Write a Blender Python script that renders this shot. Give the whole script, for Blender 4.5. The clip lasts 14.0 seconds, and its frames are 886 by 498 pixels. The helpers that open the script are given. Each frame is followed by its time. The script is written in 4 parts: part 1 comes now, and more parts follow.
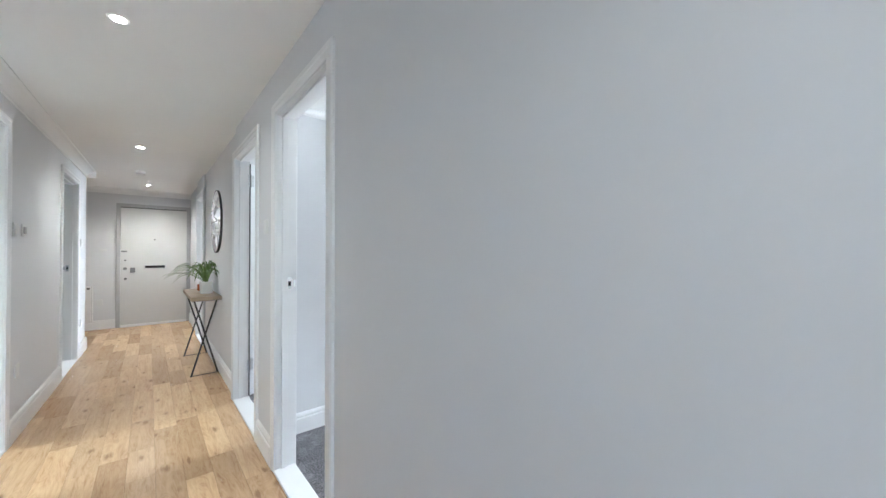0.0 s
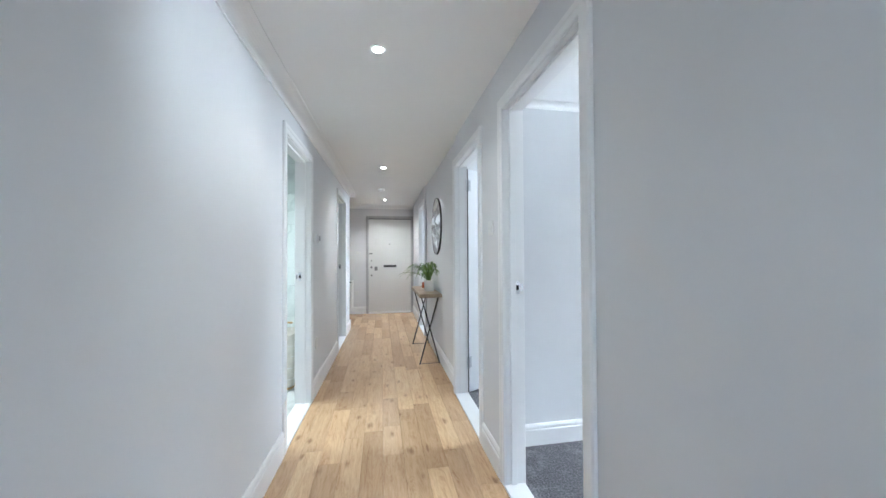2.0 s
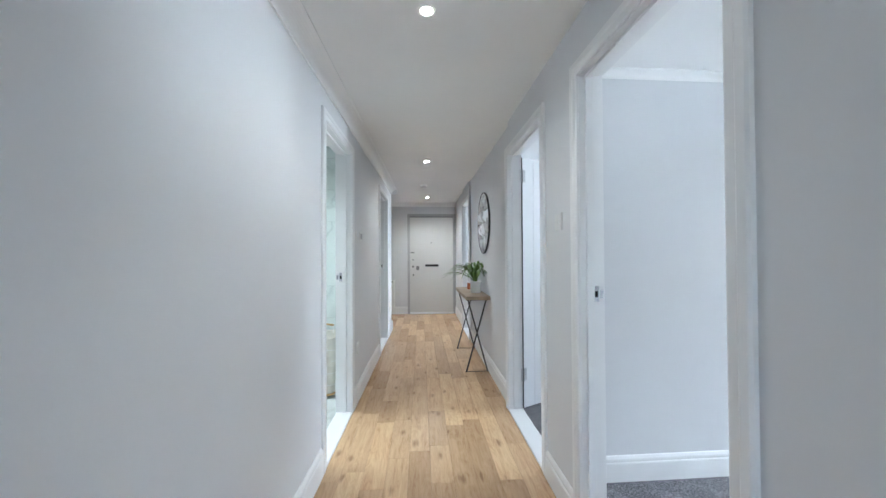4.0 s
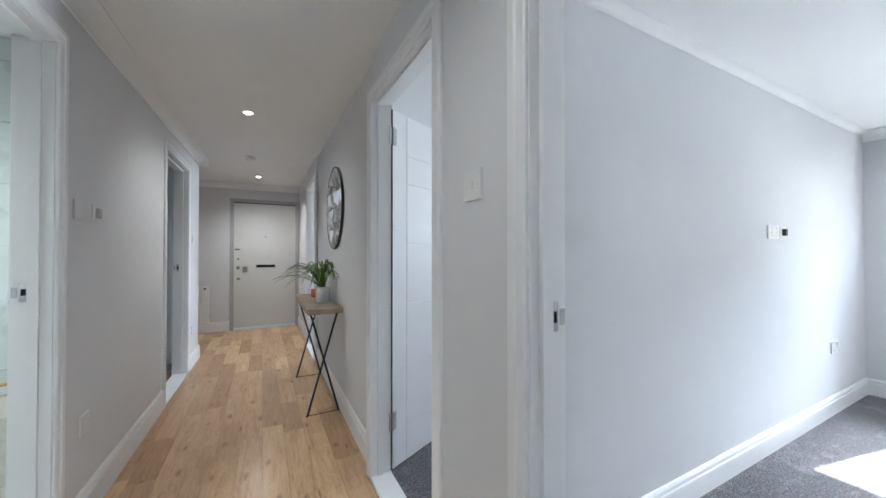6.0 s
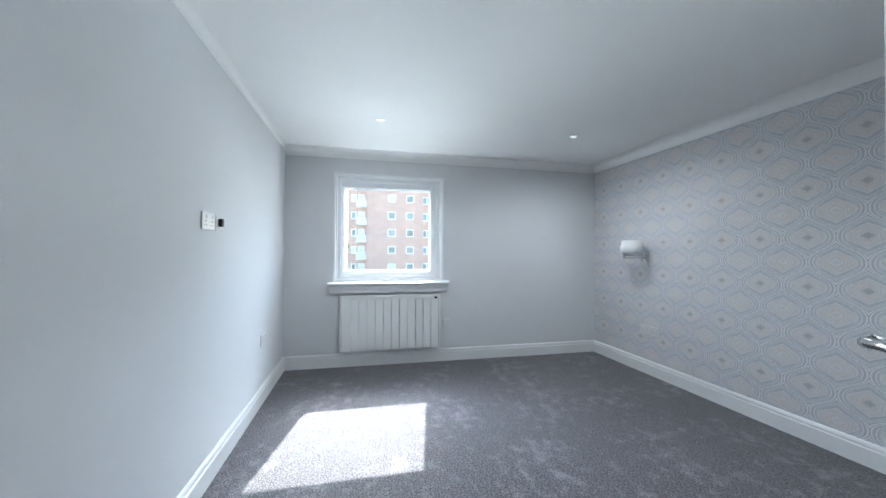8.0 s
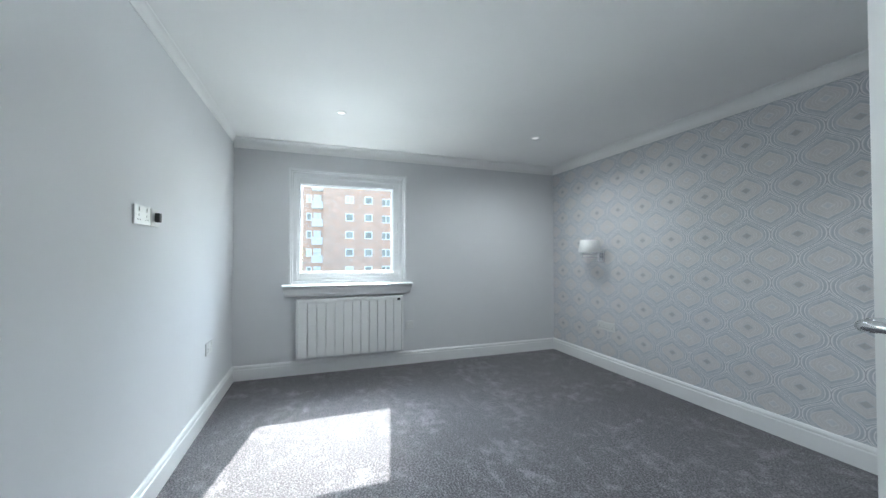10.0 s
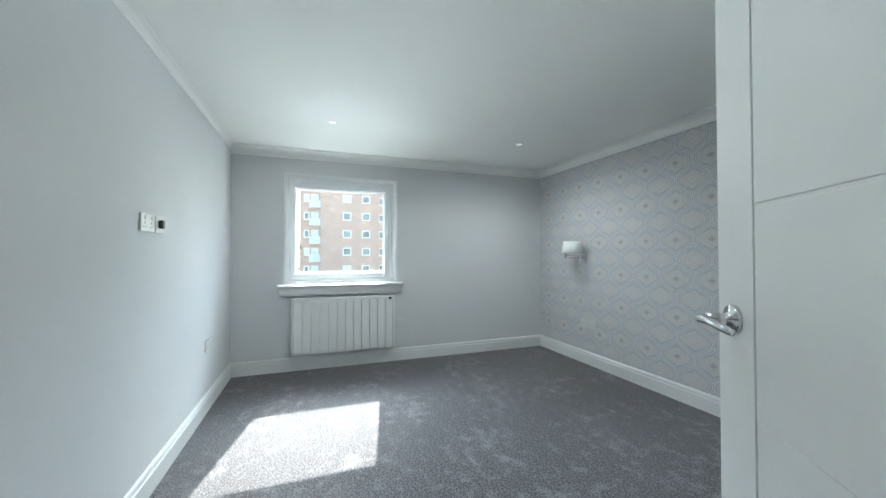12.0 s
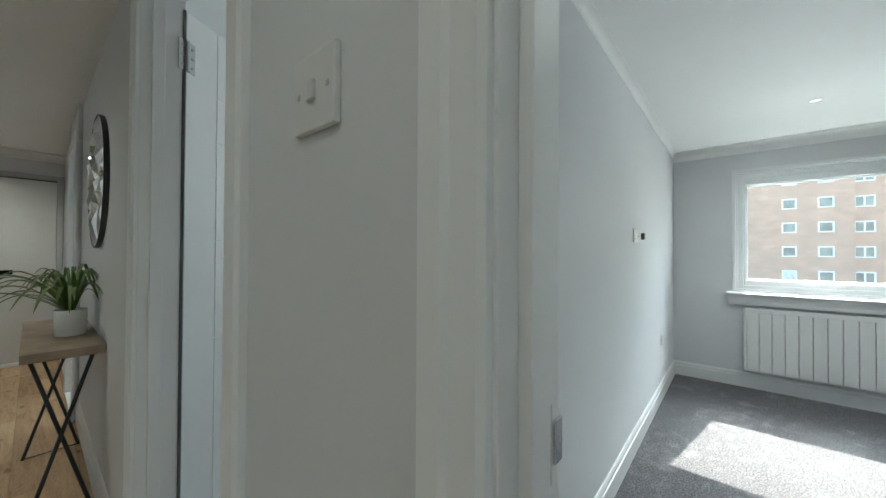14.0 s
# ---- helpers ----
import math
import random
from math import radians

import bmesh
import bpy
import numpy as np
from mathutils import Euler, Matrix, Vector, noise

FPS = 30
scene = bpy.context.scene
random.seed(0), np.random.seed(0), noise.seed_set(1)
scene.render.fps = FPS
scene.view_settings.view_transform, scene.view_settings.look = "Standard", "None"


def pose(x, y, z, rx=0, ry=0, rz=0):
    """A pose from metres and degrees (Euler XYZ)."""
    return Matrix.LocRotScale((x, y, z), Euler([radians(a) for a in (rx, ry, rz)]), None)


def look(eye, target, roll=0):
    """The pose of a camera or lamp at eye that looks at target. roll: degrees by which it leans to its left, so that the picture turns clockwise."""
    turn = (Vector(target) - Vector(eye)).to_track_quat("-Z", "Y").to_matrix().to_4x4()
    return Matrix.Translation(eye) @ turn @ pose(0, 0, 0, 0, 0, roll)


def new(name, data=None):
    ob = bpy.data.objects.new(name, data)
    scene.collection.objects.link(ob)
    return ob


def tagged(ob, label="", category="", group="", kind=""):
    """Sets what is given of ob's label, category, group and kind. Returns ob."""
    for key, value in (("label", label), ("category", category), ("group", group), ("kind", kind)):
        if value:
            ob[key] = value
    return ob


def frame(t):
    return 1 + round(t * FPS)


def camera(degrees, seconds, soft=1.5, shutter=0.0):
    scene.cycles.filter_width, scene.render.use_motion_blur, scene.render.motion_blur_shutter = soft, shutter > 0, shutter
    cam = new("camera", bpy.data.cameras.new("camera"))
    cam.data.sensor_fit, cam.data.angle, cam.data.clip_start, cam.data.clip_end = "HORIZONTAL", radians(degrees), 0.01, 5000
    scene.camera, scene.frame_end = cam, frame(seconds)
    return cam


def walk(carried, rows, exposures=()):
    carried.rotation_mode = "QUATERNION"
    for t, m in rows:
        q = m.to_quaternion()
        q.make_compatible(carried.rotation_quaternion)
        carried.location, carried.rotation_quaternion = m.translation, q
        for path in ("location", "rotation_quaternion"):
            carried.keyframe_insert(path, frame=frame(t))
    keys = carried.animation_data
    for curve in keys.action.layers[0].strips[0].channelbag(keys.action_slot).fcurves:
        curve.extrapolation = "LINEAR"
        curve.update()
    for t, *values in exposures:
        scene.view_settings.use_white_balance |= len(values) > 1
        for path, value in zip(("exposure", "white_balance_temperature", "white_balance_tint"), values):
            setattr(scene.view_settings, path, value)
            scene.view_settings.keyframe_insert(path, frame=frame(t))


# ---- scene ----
cam = camera(103.4, 14.0)
PATH = [
    (0, (0.365, 0.39, 1.263), (1.651, 1.921, 1.283), 0.0),
    (0.5, (0.319, 0.522, 1.275), (1.275, 2.279, 1.295), 0.0),
    (1, (0.29, 0.61, 1.273), (0.987, 2.485, 1.295), -0.0),
    (1.5, (0.271, 0.673, 1.266), (0.772, 2.609, 1.293), -0.1),
    (2, (0.265, 0.73, 1.266), (0.612, 2.699, 1.295), -0.3),
    (2.5, (0.264, 0.78, 1.273), (0.478, 2.768, 1.301), -0.3),
    (3, (0.249, 0.823, 1.273), (0.374, 2.819, 1.301), -0.3),
    (5.3, (0.21, 1.571, 1.246), (0.344, 3.567, 1.267), -0.1),
    (5.5, (0.248, 1.674, 1.244), (0.504, 3.657, 1.267), -0.1),
    (6, (0.391, 1.947, 1.231), (1.31, 3.723, 1.252), -0.0),
    (6.5, (0.662, 2.1, 1.218), (2.301, 3.247, 1.221), 0.4),
    (7, (0.957, 2.106, 1.213), (2.92, 2.49, 1.226), 0.2),
    (7.5, (1.125, 2.122, 1.204), (3.119, 1.969, 1.226), 0.3),
    (8, (1.251, 2.157, 1.204), (3.204, 1.729, 1.226), 0.3),
    (8.2, (1.289, 2.168, 1.201), (3.228, 1.679, 1.225), 0.1),
    (10.5, (1.333, 2.181, 1.179), (3.22, 1.518, 1.214), -0.0),
    (11, (1.292, 2.177, 1.183), (3.174, 1.501, 1.217), -0.0),
    (11.5, (1.228, 2.165, 1.187), (3.11, 1.489, 1.222), -0.0),
    (12, (1.146, 2.143, 1.203), (3.033, 1.481, 1.232), -0.1),
    (12.5, (1.045, 2.146, 1.212), (2.971, 1.608, 1.243), -0.0),
    (13, (0.945, 2.174, 1.208), (2.942, 2.081, 1.247), 0.1),
    (13.5, (0.848, 2.24, 1.212), (2.752, 2.85, 1.253), 0.3),
    (14, (0.724, 2.434, 1.244), (2.245, 3.731, 1.266), 0.3),
]
EXPOSURES = [(0.0, 3.35, 5950, 6), (1.0, 3.3, 5800, 5), (3.0, 3.25, 5700, 5), (5.3, 2.9, 5850, 5), (6.0, 2.72, 5950, 8), (6.6, 2.2, 5800, 5), (8.2, 2.15, 5850, 4), (10.4, 2.05, 6050, 1), (13.0, 2.05, 6150, -3), (14.0, 1.95, 6300, -3)]
walk(cam, [(t, look(eye, target, roll)) for t, eye, target, roll in PATH], EXPOSURES)

# ---- light ----
SUN_TO = Vector((1.072, -0.20, 1.0)).normalized()
world = bpy.data.worlds.new("sky")
scene.world = world
world.use_nodes = True
wn = world.node_tree.nodes
sky = wn.new("ShaderNodeTexSky")
sky.sky_type = "NISHITA"
sky.sun_disc = False
sky.sun_elevation = math.asin(SUN_TO.z)
sky.sun_rotation = math.atan2(SUN_TO.x, SUN_TO.y)
world.node_tree.links.new(sky.outputs[0], wn["Background"].inputs[0])
wn["Background"].inputs[1].default_value = 0.15


def lamp(name, kind, m, energy, color=(1, 1, 1), **settings):
    data = bpy.data.lights.new(name, kind)
    data.energy, data.color = energy, color
    for key, value in settings.items():
        setattr(data, key, value)
    ob = new(name, data)
    ob.matrix_world = m
    return ob


lamp("sun", "SUN", look(SUN_TO * 30, (0, 0, 0)), 5.0, (1.0, 0.95, 0.88), angle=radians(0.53))
# the sky's light, from area lamps at the bedroom window and two unseen ones
WIN_SKY = 80.0
lamp("sky_bedroom", "AREA", look((6.9, 1.85, 3.0), (4.6, 1.88, 1.2)), WIN_SKY, (0.86, 0.93, 1.0), shape="RECTANGLE", size=2.4, size_y=1.4)
# two unseen lamps added low outside, lighting the ceiling like bounce off the ground
lamp("ground_bedroom", "AREA", look((20.0, 1.85, -0.75), (5.1, 1.88, 1.4)), 430.0, (0.94, 0.97, 1.0), shape="RECTANGLE", size=12.0, size_y=1.4)
lamp("yard_bedroom", "AREA", look((13.0, 1.85, -1.6), (5.1, 1.88, 1.3)), 165.0, (0.92, 0.97, 1.0), shape="RECTANGLE", size=10.0, size_y=2.0)
lamp("sky_second_room", "AREA", look((5.2, 3.95, 1.47), (4.0, 3.95, 1.40)), 8.0, (0.86, 0.93, 1.0), shape="RECTANGLE", size=1.0, size_y=0.95)
lamp("sky_third_room", "AREA", look((5.2, 7.1, 1.47), (4.0, 7.1, 1.40)), 18.0, (0.86, 0.93, 1.0), shape="RECTANGLE", size=1.0, size_y=0.95)
# unseen fill added beyond the south opening to brighten the corridor
lamp("sky_south", "AREA", look((0.3, -2.75, 1.1), (0.3, 0.5, 2.5)), 1.5, (0.9, 0.95, 1.0), shape="RECTANGLE", size=1.1, size_y=1.5)

# ---- materials ----


def mat(name, color, rough=0.5, metal=0.0, var=0.06, scale=6.0, fine=120.0, bump=0.15, bump_dist=0.001, spec=0.5):
    """A painted or plain surface: two scales of variation in tone and gloss, and a fine relief."""
    m = bpy.data.materials.new(name)
    m.use_nodes = True
    n, l = m.node_tree.nodes, m.node_tree.links
    b = n["Principled BSDF"]
    b.inputs["Metallic"].default_value = metal
    b.inputs["Specular IOR Level"].default_value = spec
    geo = n.new("ShaderNodeNewGeometry")
    big, small = n.new("ShaderNodeTexNoise"), n.new("ShaderNodeTexNoise")
    for tex, s in ((big, scale), (small, fine)):
        tex.inputs["Scale"].default_value = s
        tex.inputs["Detail"].default_value = 3
        l.new(geo.outputs["Position"], tex.inputs["Vector"])
    ramp = n.new("ShaderNodeMapRange")
    l.new(big.outputs["Fac"], ramp.inputs[0])
    ramp.inputs[1].default_value, ramp.inputs[2].default_value = 0.3, 0.7
    ramp.inputs[3].default_value, ramp.inputs[4].default_value = 1 - var, 1 + var
    mix = n.new("ShaderNodeVectorMath")
    mix.operation = "SCALE"
    mix.inputs[0].default_value = color[:3]
    l.new(ramp.outputs[0], mix.inputs["Scale"])
    l.new(mix.outputs[0], b.inputs["Base Color"])
    rr = n.new("ShaderNodeMapRange")
    l.new(small.outputs["Fac"], rr.inputs[0])
    rr.inputs[3].default_value, rr.inputs[4].default_value = max(0.02, rough - 0.06 * (bump > 0)), min(1, rough + 0.06 * (bump > 0))
    l.new(rr.outputs[0], b.inputs["Roughness"])
    if bump:
        bp = n.new("ShaderNodeBump")
        bp.inputs["Strength"].default_value, bp.inputs["Distance"].default_value = bump, bump_dist
        l.new(small.outputs["Fac"], bp.inputs["Height"])
        l.new(bp.outputs[0], b.inputs["Normal"])
    return m


def math_node(n, l, op, a, b=None, clamp=False):
    node = n.new("ShaderNodeMath")
    node.operation, node.use_clamp = op, clamp
    for k, v in enumerate((a, b)):
        if v is None:
            continue
        if isinstance(v, (int, float)):
            node.inputs[k].default_value = v
        else:
            l.new(v, node.inputs[k])
    return node.outputs[0]


def ramp_node(n, l, fac, stops, interp="LINEAR"):
    r = n.new("ShaderNodeValToRGB")
    r.color_ramp.interpolation = interp
    while len(r.color_ramp.elements) < len(stops):
        r.color_ramp.elements.new(0.5)
    for e, (p, c) in zip(r.color_ramp.elements, stops):
        e.position, e.color = p, (*c, 1)
    l.new(fac, r.inputs[0])
    return r.outputs[0]


def make_wallpaper():
    """Ogee net in silver blue and cream, repeat 0.278 by 0.320 m."""
    m = bpy.data.materials.new("ogee_wallpaper")
    m.use_nodes = True
    n, l = m.node_tree.nodes, m.node_tree.links
    b = n["Principled BSDF"]
    geo, sep = n.new("ShaderNodeNewGeometry"), n.new("ShaderNodeSeparateXYZ")
    l.new(geo.outputs["Position"], sep.inputs[0])
    M = lambda op, a, c=None, clamp=False: math_node(n, l, op, a, c, clamp)
    u = M("DIVIDE", M("SUBTRACT", sep.outputs[0], 3.66), 0.278)
    v = M("DIVIDE", M("SUBTRACT", sep.outputs[2], 1.156), 0.320)
    pu, pv = M("PINGPONG", u, 0.5), M("PINGPONG", v, 0.5)
    half_cos = lambda a: M("MULTIPLY", M("ADD", M("COSINE", a), 1.0), 0.5)
    cv = M("COSINE", M("MULTIPLY", pv, 2 * math.pi))
    steep = M("MULTIPLY", cv, M("SUBTRACT", 1.24, M("MULTIPLY", M("MULTIPLY", cv, cv), 0.24)))
    q = M("SUBTRACT", M("MULTIPLY", M("ADD", steep, 1.0), 0.5), M("MULTIPLY", pu, 2.0))
    kind_a = M("GREATER_THAN", q, 0.0)
    # distances from the middle of the cell, for either set of cells
    fold = lambda p: M("ADD", M("MULTIPLY", p, kind_a), M("MULTIPLY", M("SUBTRACT", 0.5, p), M("SUBTRACT", 1.0, kind_a)))
    au, av = fold(pu), fold(pv)
    aq = M("ABSOLUTE", q)
    line, net, blue, mid, pale = (0.47, 0.475, 0.51), (0.80, 0.79, 0.80), (0.485, 0.508, 0.545), (0.54, 0.556, 0.588), (0.635, 0.635, 0.655)
    cream, rim, sand = (0.645, 0.622, 0.622), (0.73, 0.71, 0.71), (0.65, 0.60, 0.57)
    band = ramp_node(n, l, aq, [(0.0, line), (0.012, line), (0.03, net), (0.055, net), (0.08, mid), (0.14, blue), (0.17, mid), (0.18, net), (0.205, net), (0.22, line), (0.235, mid), (0.30, pale), (0.36, mid), (0.42, blue)])
    # the flat eye inside each cell, with its contour lines
    eye = M("SUBTRACT", M("MULTIPLY", M("POWER", half_cos(M("MULTIPLY", M("MINIMUM", M("DIVIDE", av, 0.262), 1.0), math.pi)), 0.66), 0.74), M("MULTIPLY", au, 2.0))
    body = ramp_node(n, l, eye, [(0.0, mid), (0.02, mid), (0.035, pale), (0.07, rim), (0.09, rim), (0.11, cream), (0.175, cream), (0.185, rim), (0.205, sand), (0.22, cream), (0.285, cream), (0.295, rim), (0.315, rim), (0.33, cream), (0.40, cream), (0.41, rim), (0.43, rim), (0.445, cream), (0.8, cream)])
    gem = M("ADD", M("DIVIDE", au, 0.125), M("DIVIDE", av, 0.078))

    def blend(fac, a, c):
        x = n.new("ShaderNodeMix")
        x.data_type = "RGBA"
        l.new(fac, x.inputs[0])
        l.new(a, x.inputs[6])
        l.new(c, x.inputs[7])
        return x.outputs[2]

    gem_a = ramp_node(n, l, gem, [(0.0, pale), (0.6, pale), (0.72, rim), (1.0, rim)])
    gem_b = ramp_node(n, l, gem, [(0.0, (0.45, 0.44, 0.455)), (0.72, (0.475, 0.465, 0.478)), (0.82, mid), (1.0, pale)])
    figure = blend(M("GREATER_THAN", eye, 0.0), band, body)
    figure = blend(M("LESS_THAN", gem, 1.0), figure, blend(kind_a, gem_b, gem_a))
    fine = n.new("ShaderNodeTexNoise")
    fine.inputs["Scale"].default_value = 60
    fine.inputs["Detail"].default_value = 4
    l.new(geo.outputs["Position"], fine.inputs["Vector"])
    mul = n.new("ShaderNodeMix")
    mul.data_type, mul.blend_type = "RGBA", "MULTIPLY"
    mul.inputs[0].default_value = 1.0
    l.new(figure, mul.inputs[6])
    l.new(ramp_node(n, l, fine.outputs["Fac"], [(0.3, (0.9, 0.9, 0.9)), (0.7, (1.0, 1.0, 1.0))]), mul.inputs[7])
    l.new(mul.outputs[2], b.inputs["Base Color"])
    l.new(ramp_node(n, l, aq, [(0.0, (0.32, 0.32, 0.32)), (0.3, (0.38, 0.38, 0.38)), (0.4, (0.6, 0.6, 0.6))]), b.inputs["Roughness"])
    bp = n.new("ShaderNodeBump")
    bp.inputs["Strength"].default_value, bp.inputs["Distance"].default_value = 0.25, 0.0008
    l.new(M("SINE", M("MULTIPLY", aq, 60.0)), bp.inputs["Height"])
    l.new(bp.outputs[0], b.inputs["Normal"])
    return m


def make_carpet(name, dark, light):
    m = bpy.data.materials.new(name)
    m.use_nodes = True
    n, l = m.node_tree.nodes, m.node_tree.links
    b = n["Principled BSDF"]
    geo = n.new("ShaderNodeNewGeometry")
    t = []
    for s, d in ((2.2, 6), (11.0, 6), (105.0, 6)):
        tex = n.new("ShaderNodeTexNoise")
        tex.inputs["Scale"].default_value, tex.inputs["Detail"].default_value = s, d
        tex.inputs["Roughness"].default_value = 0.65
        l.new(geo.outputs["Position"], tex.inputs["Vector"])
        t.append(tex.outputs["Fac"])
    M = lambda op, a, c=None, clamp=False: math_node(n, l, op, a, c, clamp)
    brushed = M("MULTIPLY", M("SUBTRACT", M("ADD", M("MULTIPLY", t[0], 0.4), M("MULTIPLY", t[1], 0.6)), 0.505), 7.0, True)
    f = M("ADD", M("MULTIPLY", brushed, 0.52), M("MULTIPLY", M("SUBTRACT", t[2], 0.42), 3.8), True)
    l.new(ramp_node(n, l, f, [(0.1, dark), (0.95, light)]), b.inputs["Base Color"])
    b.inputs["Roughness"].default_value = 0.95
    b.inputs["Specular IOR Level"].default_value = 0.15
    b.inputs["Sheen Weight"].default_value = 0.35
    b.inputs["Sheen Roughness"].default_value = 0.5
    bp = n.new("ShaderNodeBump")
    bp.inputs["Strength"].default_value, bp.inputs["Distance"].default_value = 0.8, 0.003
    l.new(t[2], bp.inputs["Height"])
    l.new(bp.outputs[0], b.inputs["Normal"])
    return m


def make_oak():
    """Lacquered oak boards: tone per board, grain along y, knots."""
    m = bpy.data.materials.new("lacquered_oak")
    m.use_nodes = True
    n, l = m.node_tree.nodes, m.node_tree.links
    b = n["Principled BSDF"]
    geo, info = n.new("ShaderNodeNewGeometry"), n.new("ShaderNodeObjectInfo")
    M = lambda op, a, c=None, clamp=False: math_node(n, l, op, a, c, clamp)
    shift = n.new("ShaderNodeCombineXYZ")
    l.new(M("MULTIPLY", info.outputs["Random"], 37.0), shift.inputs[0])
    l.new(M("MULTIPLY", info.outputs["Random"], 91.0), shift.inputs[1])
    add = n.new("ShaderNodeVectorMath")
    l.new(geo.outputs["Position"], add.inputs[0])
    l.new(shift.outputs[0], add.inputs[1])

    def noise_tex(scale, detail, stretch, dist=0.0):
        mp = n.new("ShaderNodeMapping")
        mp.inputs["Scale"].default_value = stretch
        l.new(add.outputs[0], mp.inputs[0])
        tex = n.new("ShaderNodeTexNoise")
        tex.inputs["Scale"].default_value, tex.inputs["Detail"].default_value, tex.inputs["Distortion"].default_value = scale, detail, dist
        l.new(mp.outputs[0], tex.inputs["Vector"])
        return tex.outputs["Fac"]

    grain = noise_tex(4.0, 5, (9, 0.8, 1), 0.8)
    fig = noise_tex(3.0, 3, (4, 0.55, 1), 1.5)
    rings = M("PINGPONG", M("MULTIPLY", fig, 11.0), 0.5)
    pores = noise_tex(60.0, 2, (9, 0.5, 1))
    f = M("ADD", M("MULTIPLY", grain, 0.78), M("MULTIPLY", rings, 0.34))
    base = ramp_node(n, l, f, [(0.28, (0.598, 0.413, 0.246)), (0.42, (0.554, 0.376, 0.218)), (0.57, (0.493, 0.322, 0.180)), (0.74, (0.370, 0.216, 0.113))])
    tone = ramp_node(n, l, info.outputs["Random"], [(0.0, (0.78, 0.72, 0.67)), (0.18, (0.89, 0.86, 0.83)), (0.42, (1.0, 0.99, 0.97)), (0.66, (1.09, 1.08, 1.06)), (0.85, (1.24, 1.25, 1.23)), (1.0, (0.90, 0.83, 0.76))])
    mul = n.new("ShaderNodeMix")
    mul.data_type, mul.blend_type = "RGBA", "MULTIPLY"
    mul.inputs[0].default_value = 1.0
    l.new(base, mul.inputs[6])
    l.new(tone, mul.inputs[7])
    vor = n.new("ShaderNodeTexVoronoi")
    vor.voronoi_dimensions = "2D"
    vor.inputs["Scale"].default_value = 2.7
    mp = n.new("ShaderNodeMapping")
    mp.inputs["Scale"].default_value = (2.1, 0.95, 1)
    l.new(add.outputs[0], mp.inputs[0])
    l.new(mp.outputs[0], vor.inputs["Vector"])
    knot = M("SUBTRACT", 1.0, M("MULTIPLY", M("ADD", vor.outputs["Distance"], M("MULTIPLY", M("SUBTRACT", grain, 0.5), 0.45)), 9.0), True)
    km = n.new("ShaderNodeMix")
    km.data_type = "RGBA"
    l.new(M("MULTIPLY", knot, 0.62), km.inputs[0])
    l.new(mul.outputs[2], km.inputs[6])
    km.inputs[7].default_value = (0.17, 0.078, 0.034, 1)
    pm = n.new("ShaderNodeMix")
    pm.data_type, pm.blend_type = "RGBA", "MULTIPLY"
    l.new(ramp_node(n, l, pores, [(0.55, (0, 0, 0)), (0.75, (0.2, 0.2, 0.2))]), pm.inputs[0])
    l.new(km.outputs[2], pm.inputs[6])
    pm.inputs[7].default_value = (0.5, 0.4, 0.3, 1)
    l.new(pm.outputs[2], b.inputs["Base Color"])
    l.new(ramp_node(n, l, grain, [(0.2, (0.22, 0.22, 0.22)), (0.8, (0.28, 0.28, 0.28))]), b.inputs["Roughness"])
    bp = n.new("ShaderNodeBump")
    bp.inputs["Strength"].default_value, bp.inputs["Distance"].default_value = 0.06, 0.0004
    l.new(f, bp.inputs["Height"])
    l.new(bp.outputs[0], b.inputs["Normal"])
    return m


def make_marble(name, base=(0.68, 0.73, 0.705), vein=(0.56, 0.61, 0.59), rough=0.08):
    m = bpy.data.materials.new(name)
    m.use_nodes = True
    n, l = m.node_tree.nodes, m.node_tree.links
    b = n["Principled BSDF"]
    geo, info = n.new("ShaderNodeNewGeometry"), n.new("ShaderNodeObjectInfo")
    sh = n.new("ShaderNodeVectorMath")
    l.new(geo.outputs["Position"], sh.inputs[0])
    l.new(math_node(n, l, "MULTIPLY", info.outputs["Random"], 23.0), sh.inputs[1])
    tex = n.new("ShaderNodeTexNoise")
    tex.inputs["Scale"].default_value, tex.inputs["Detail"].default_value, tex.inputs["Distortion"].default_value = 1.6, 6, 1.2
    l.new(sh.outputs[0], tex.inputs["Vector"])
    l.new(ramp_node(n, l, tex.outputs["Fac"], [(0.30, base), (0.46, base), (0.5, vein), (0.53, base), (0.75, tuple(c * 0.93 for c in base))]), b.inputs["Base Color"])
    b.inputs["Roughness"].default_value = rough
    return m


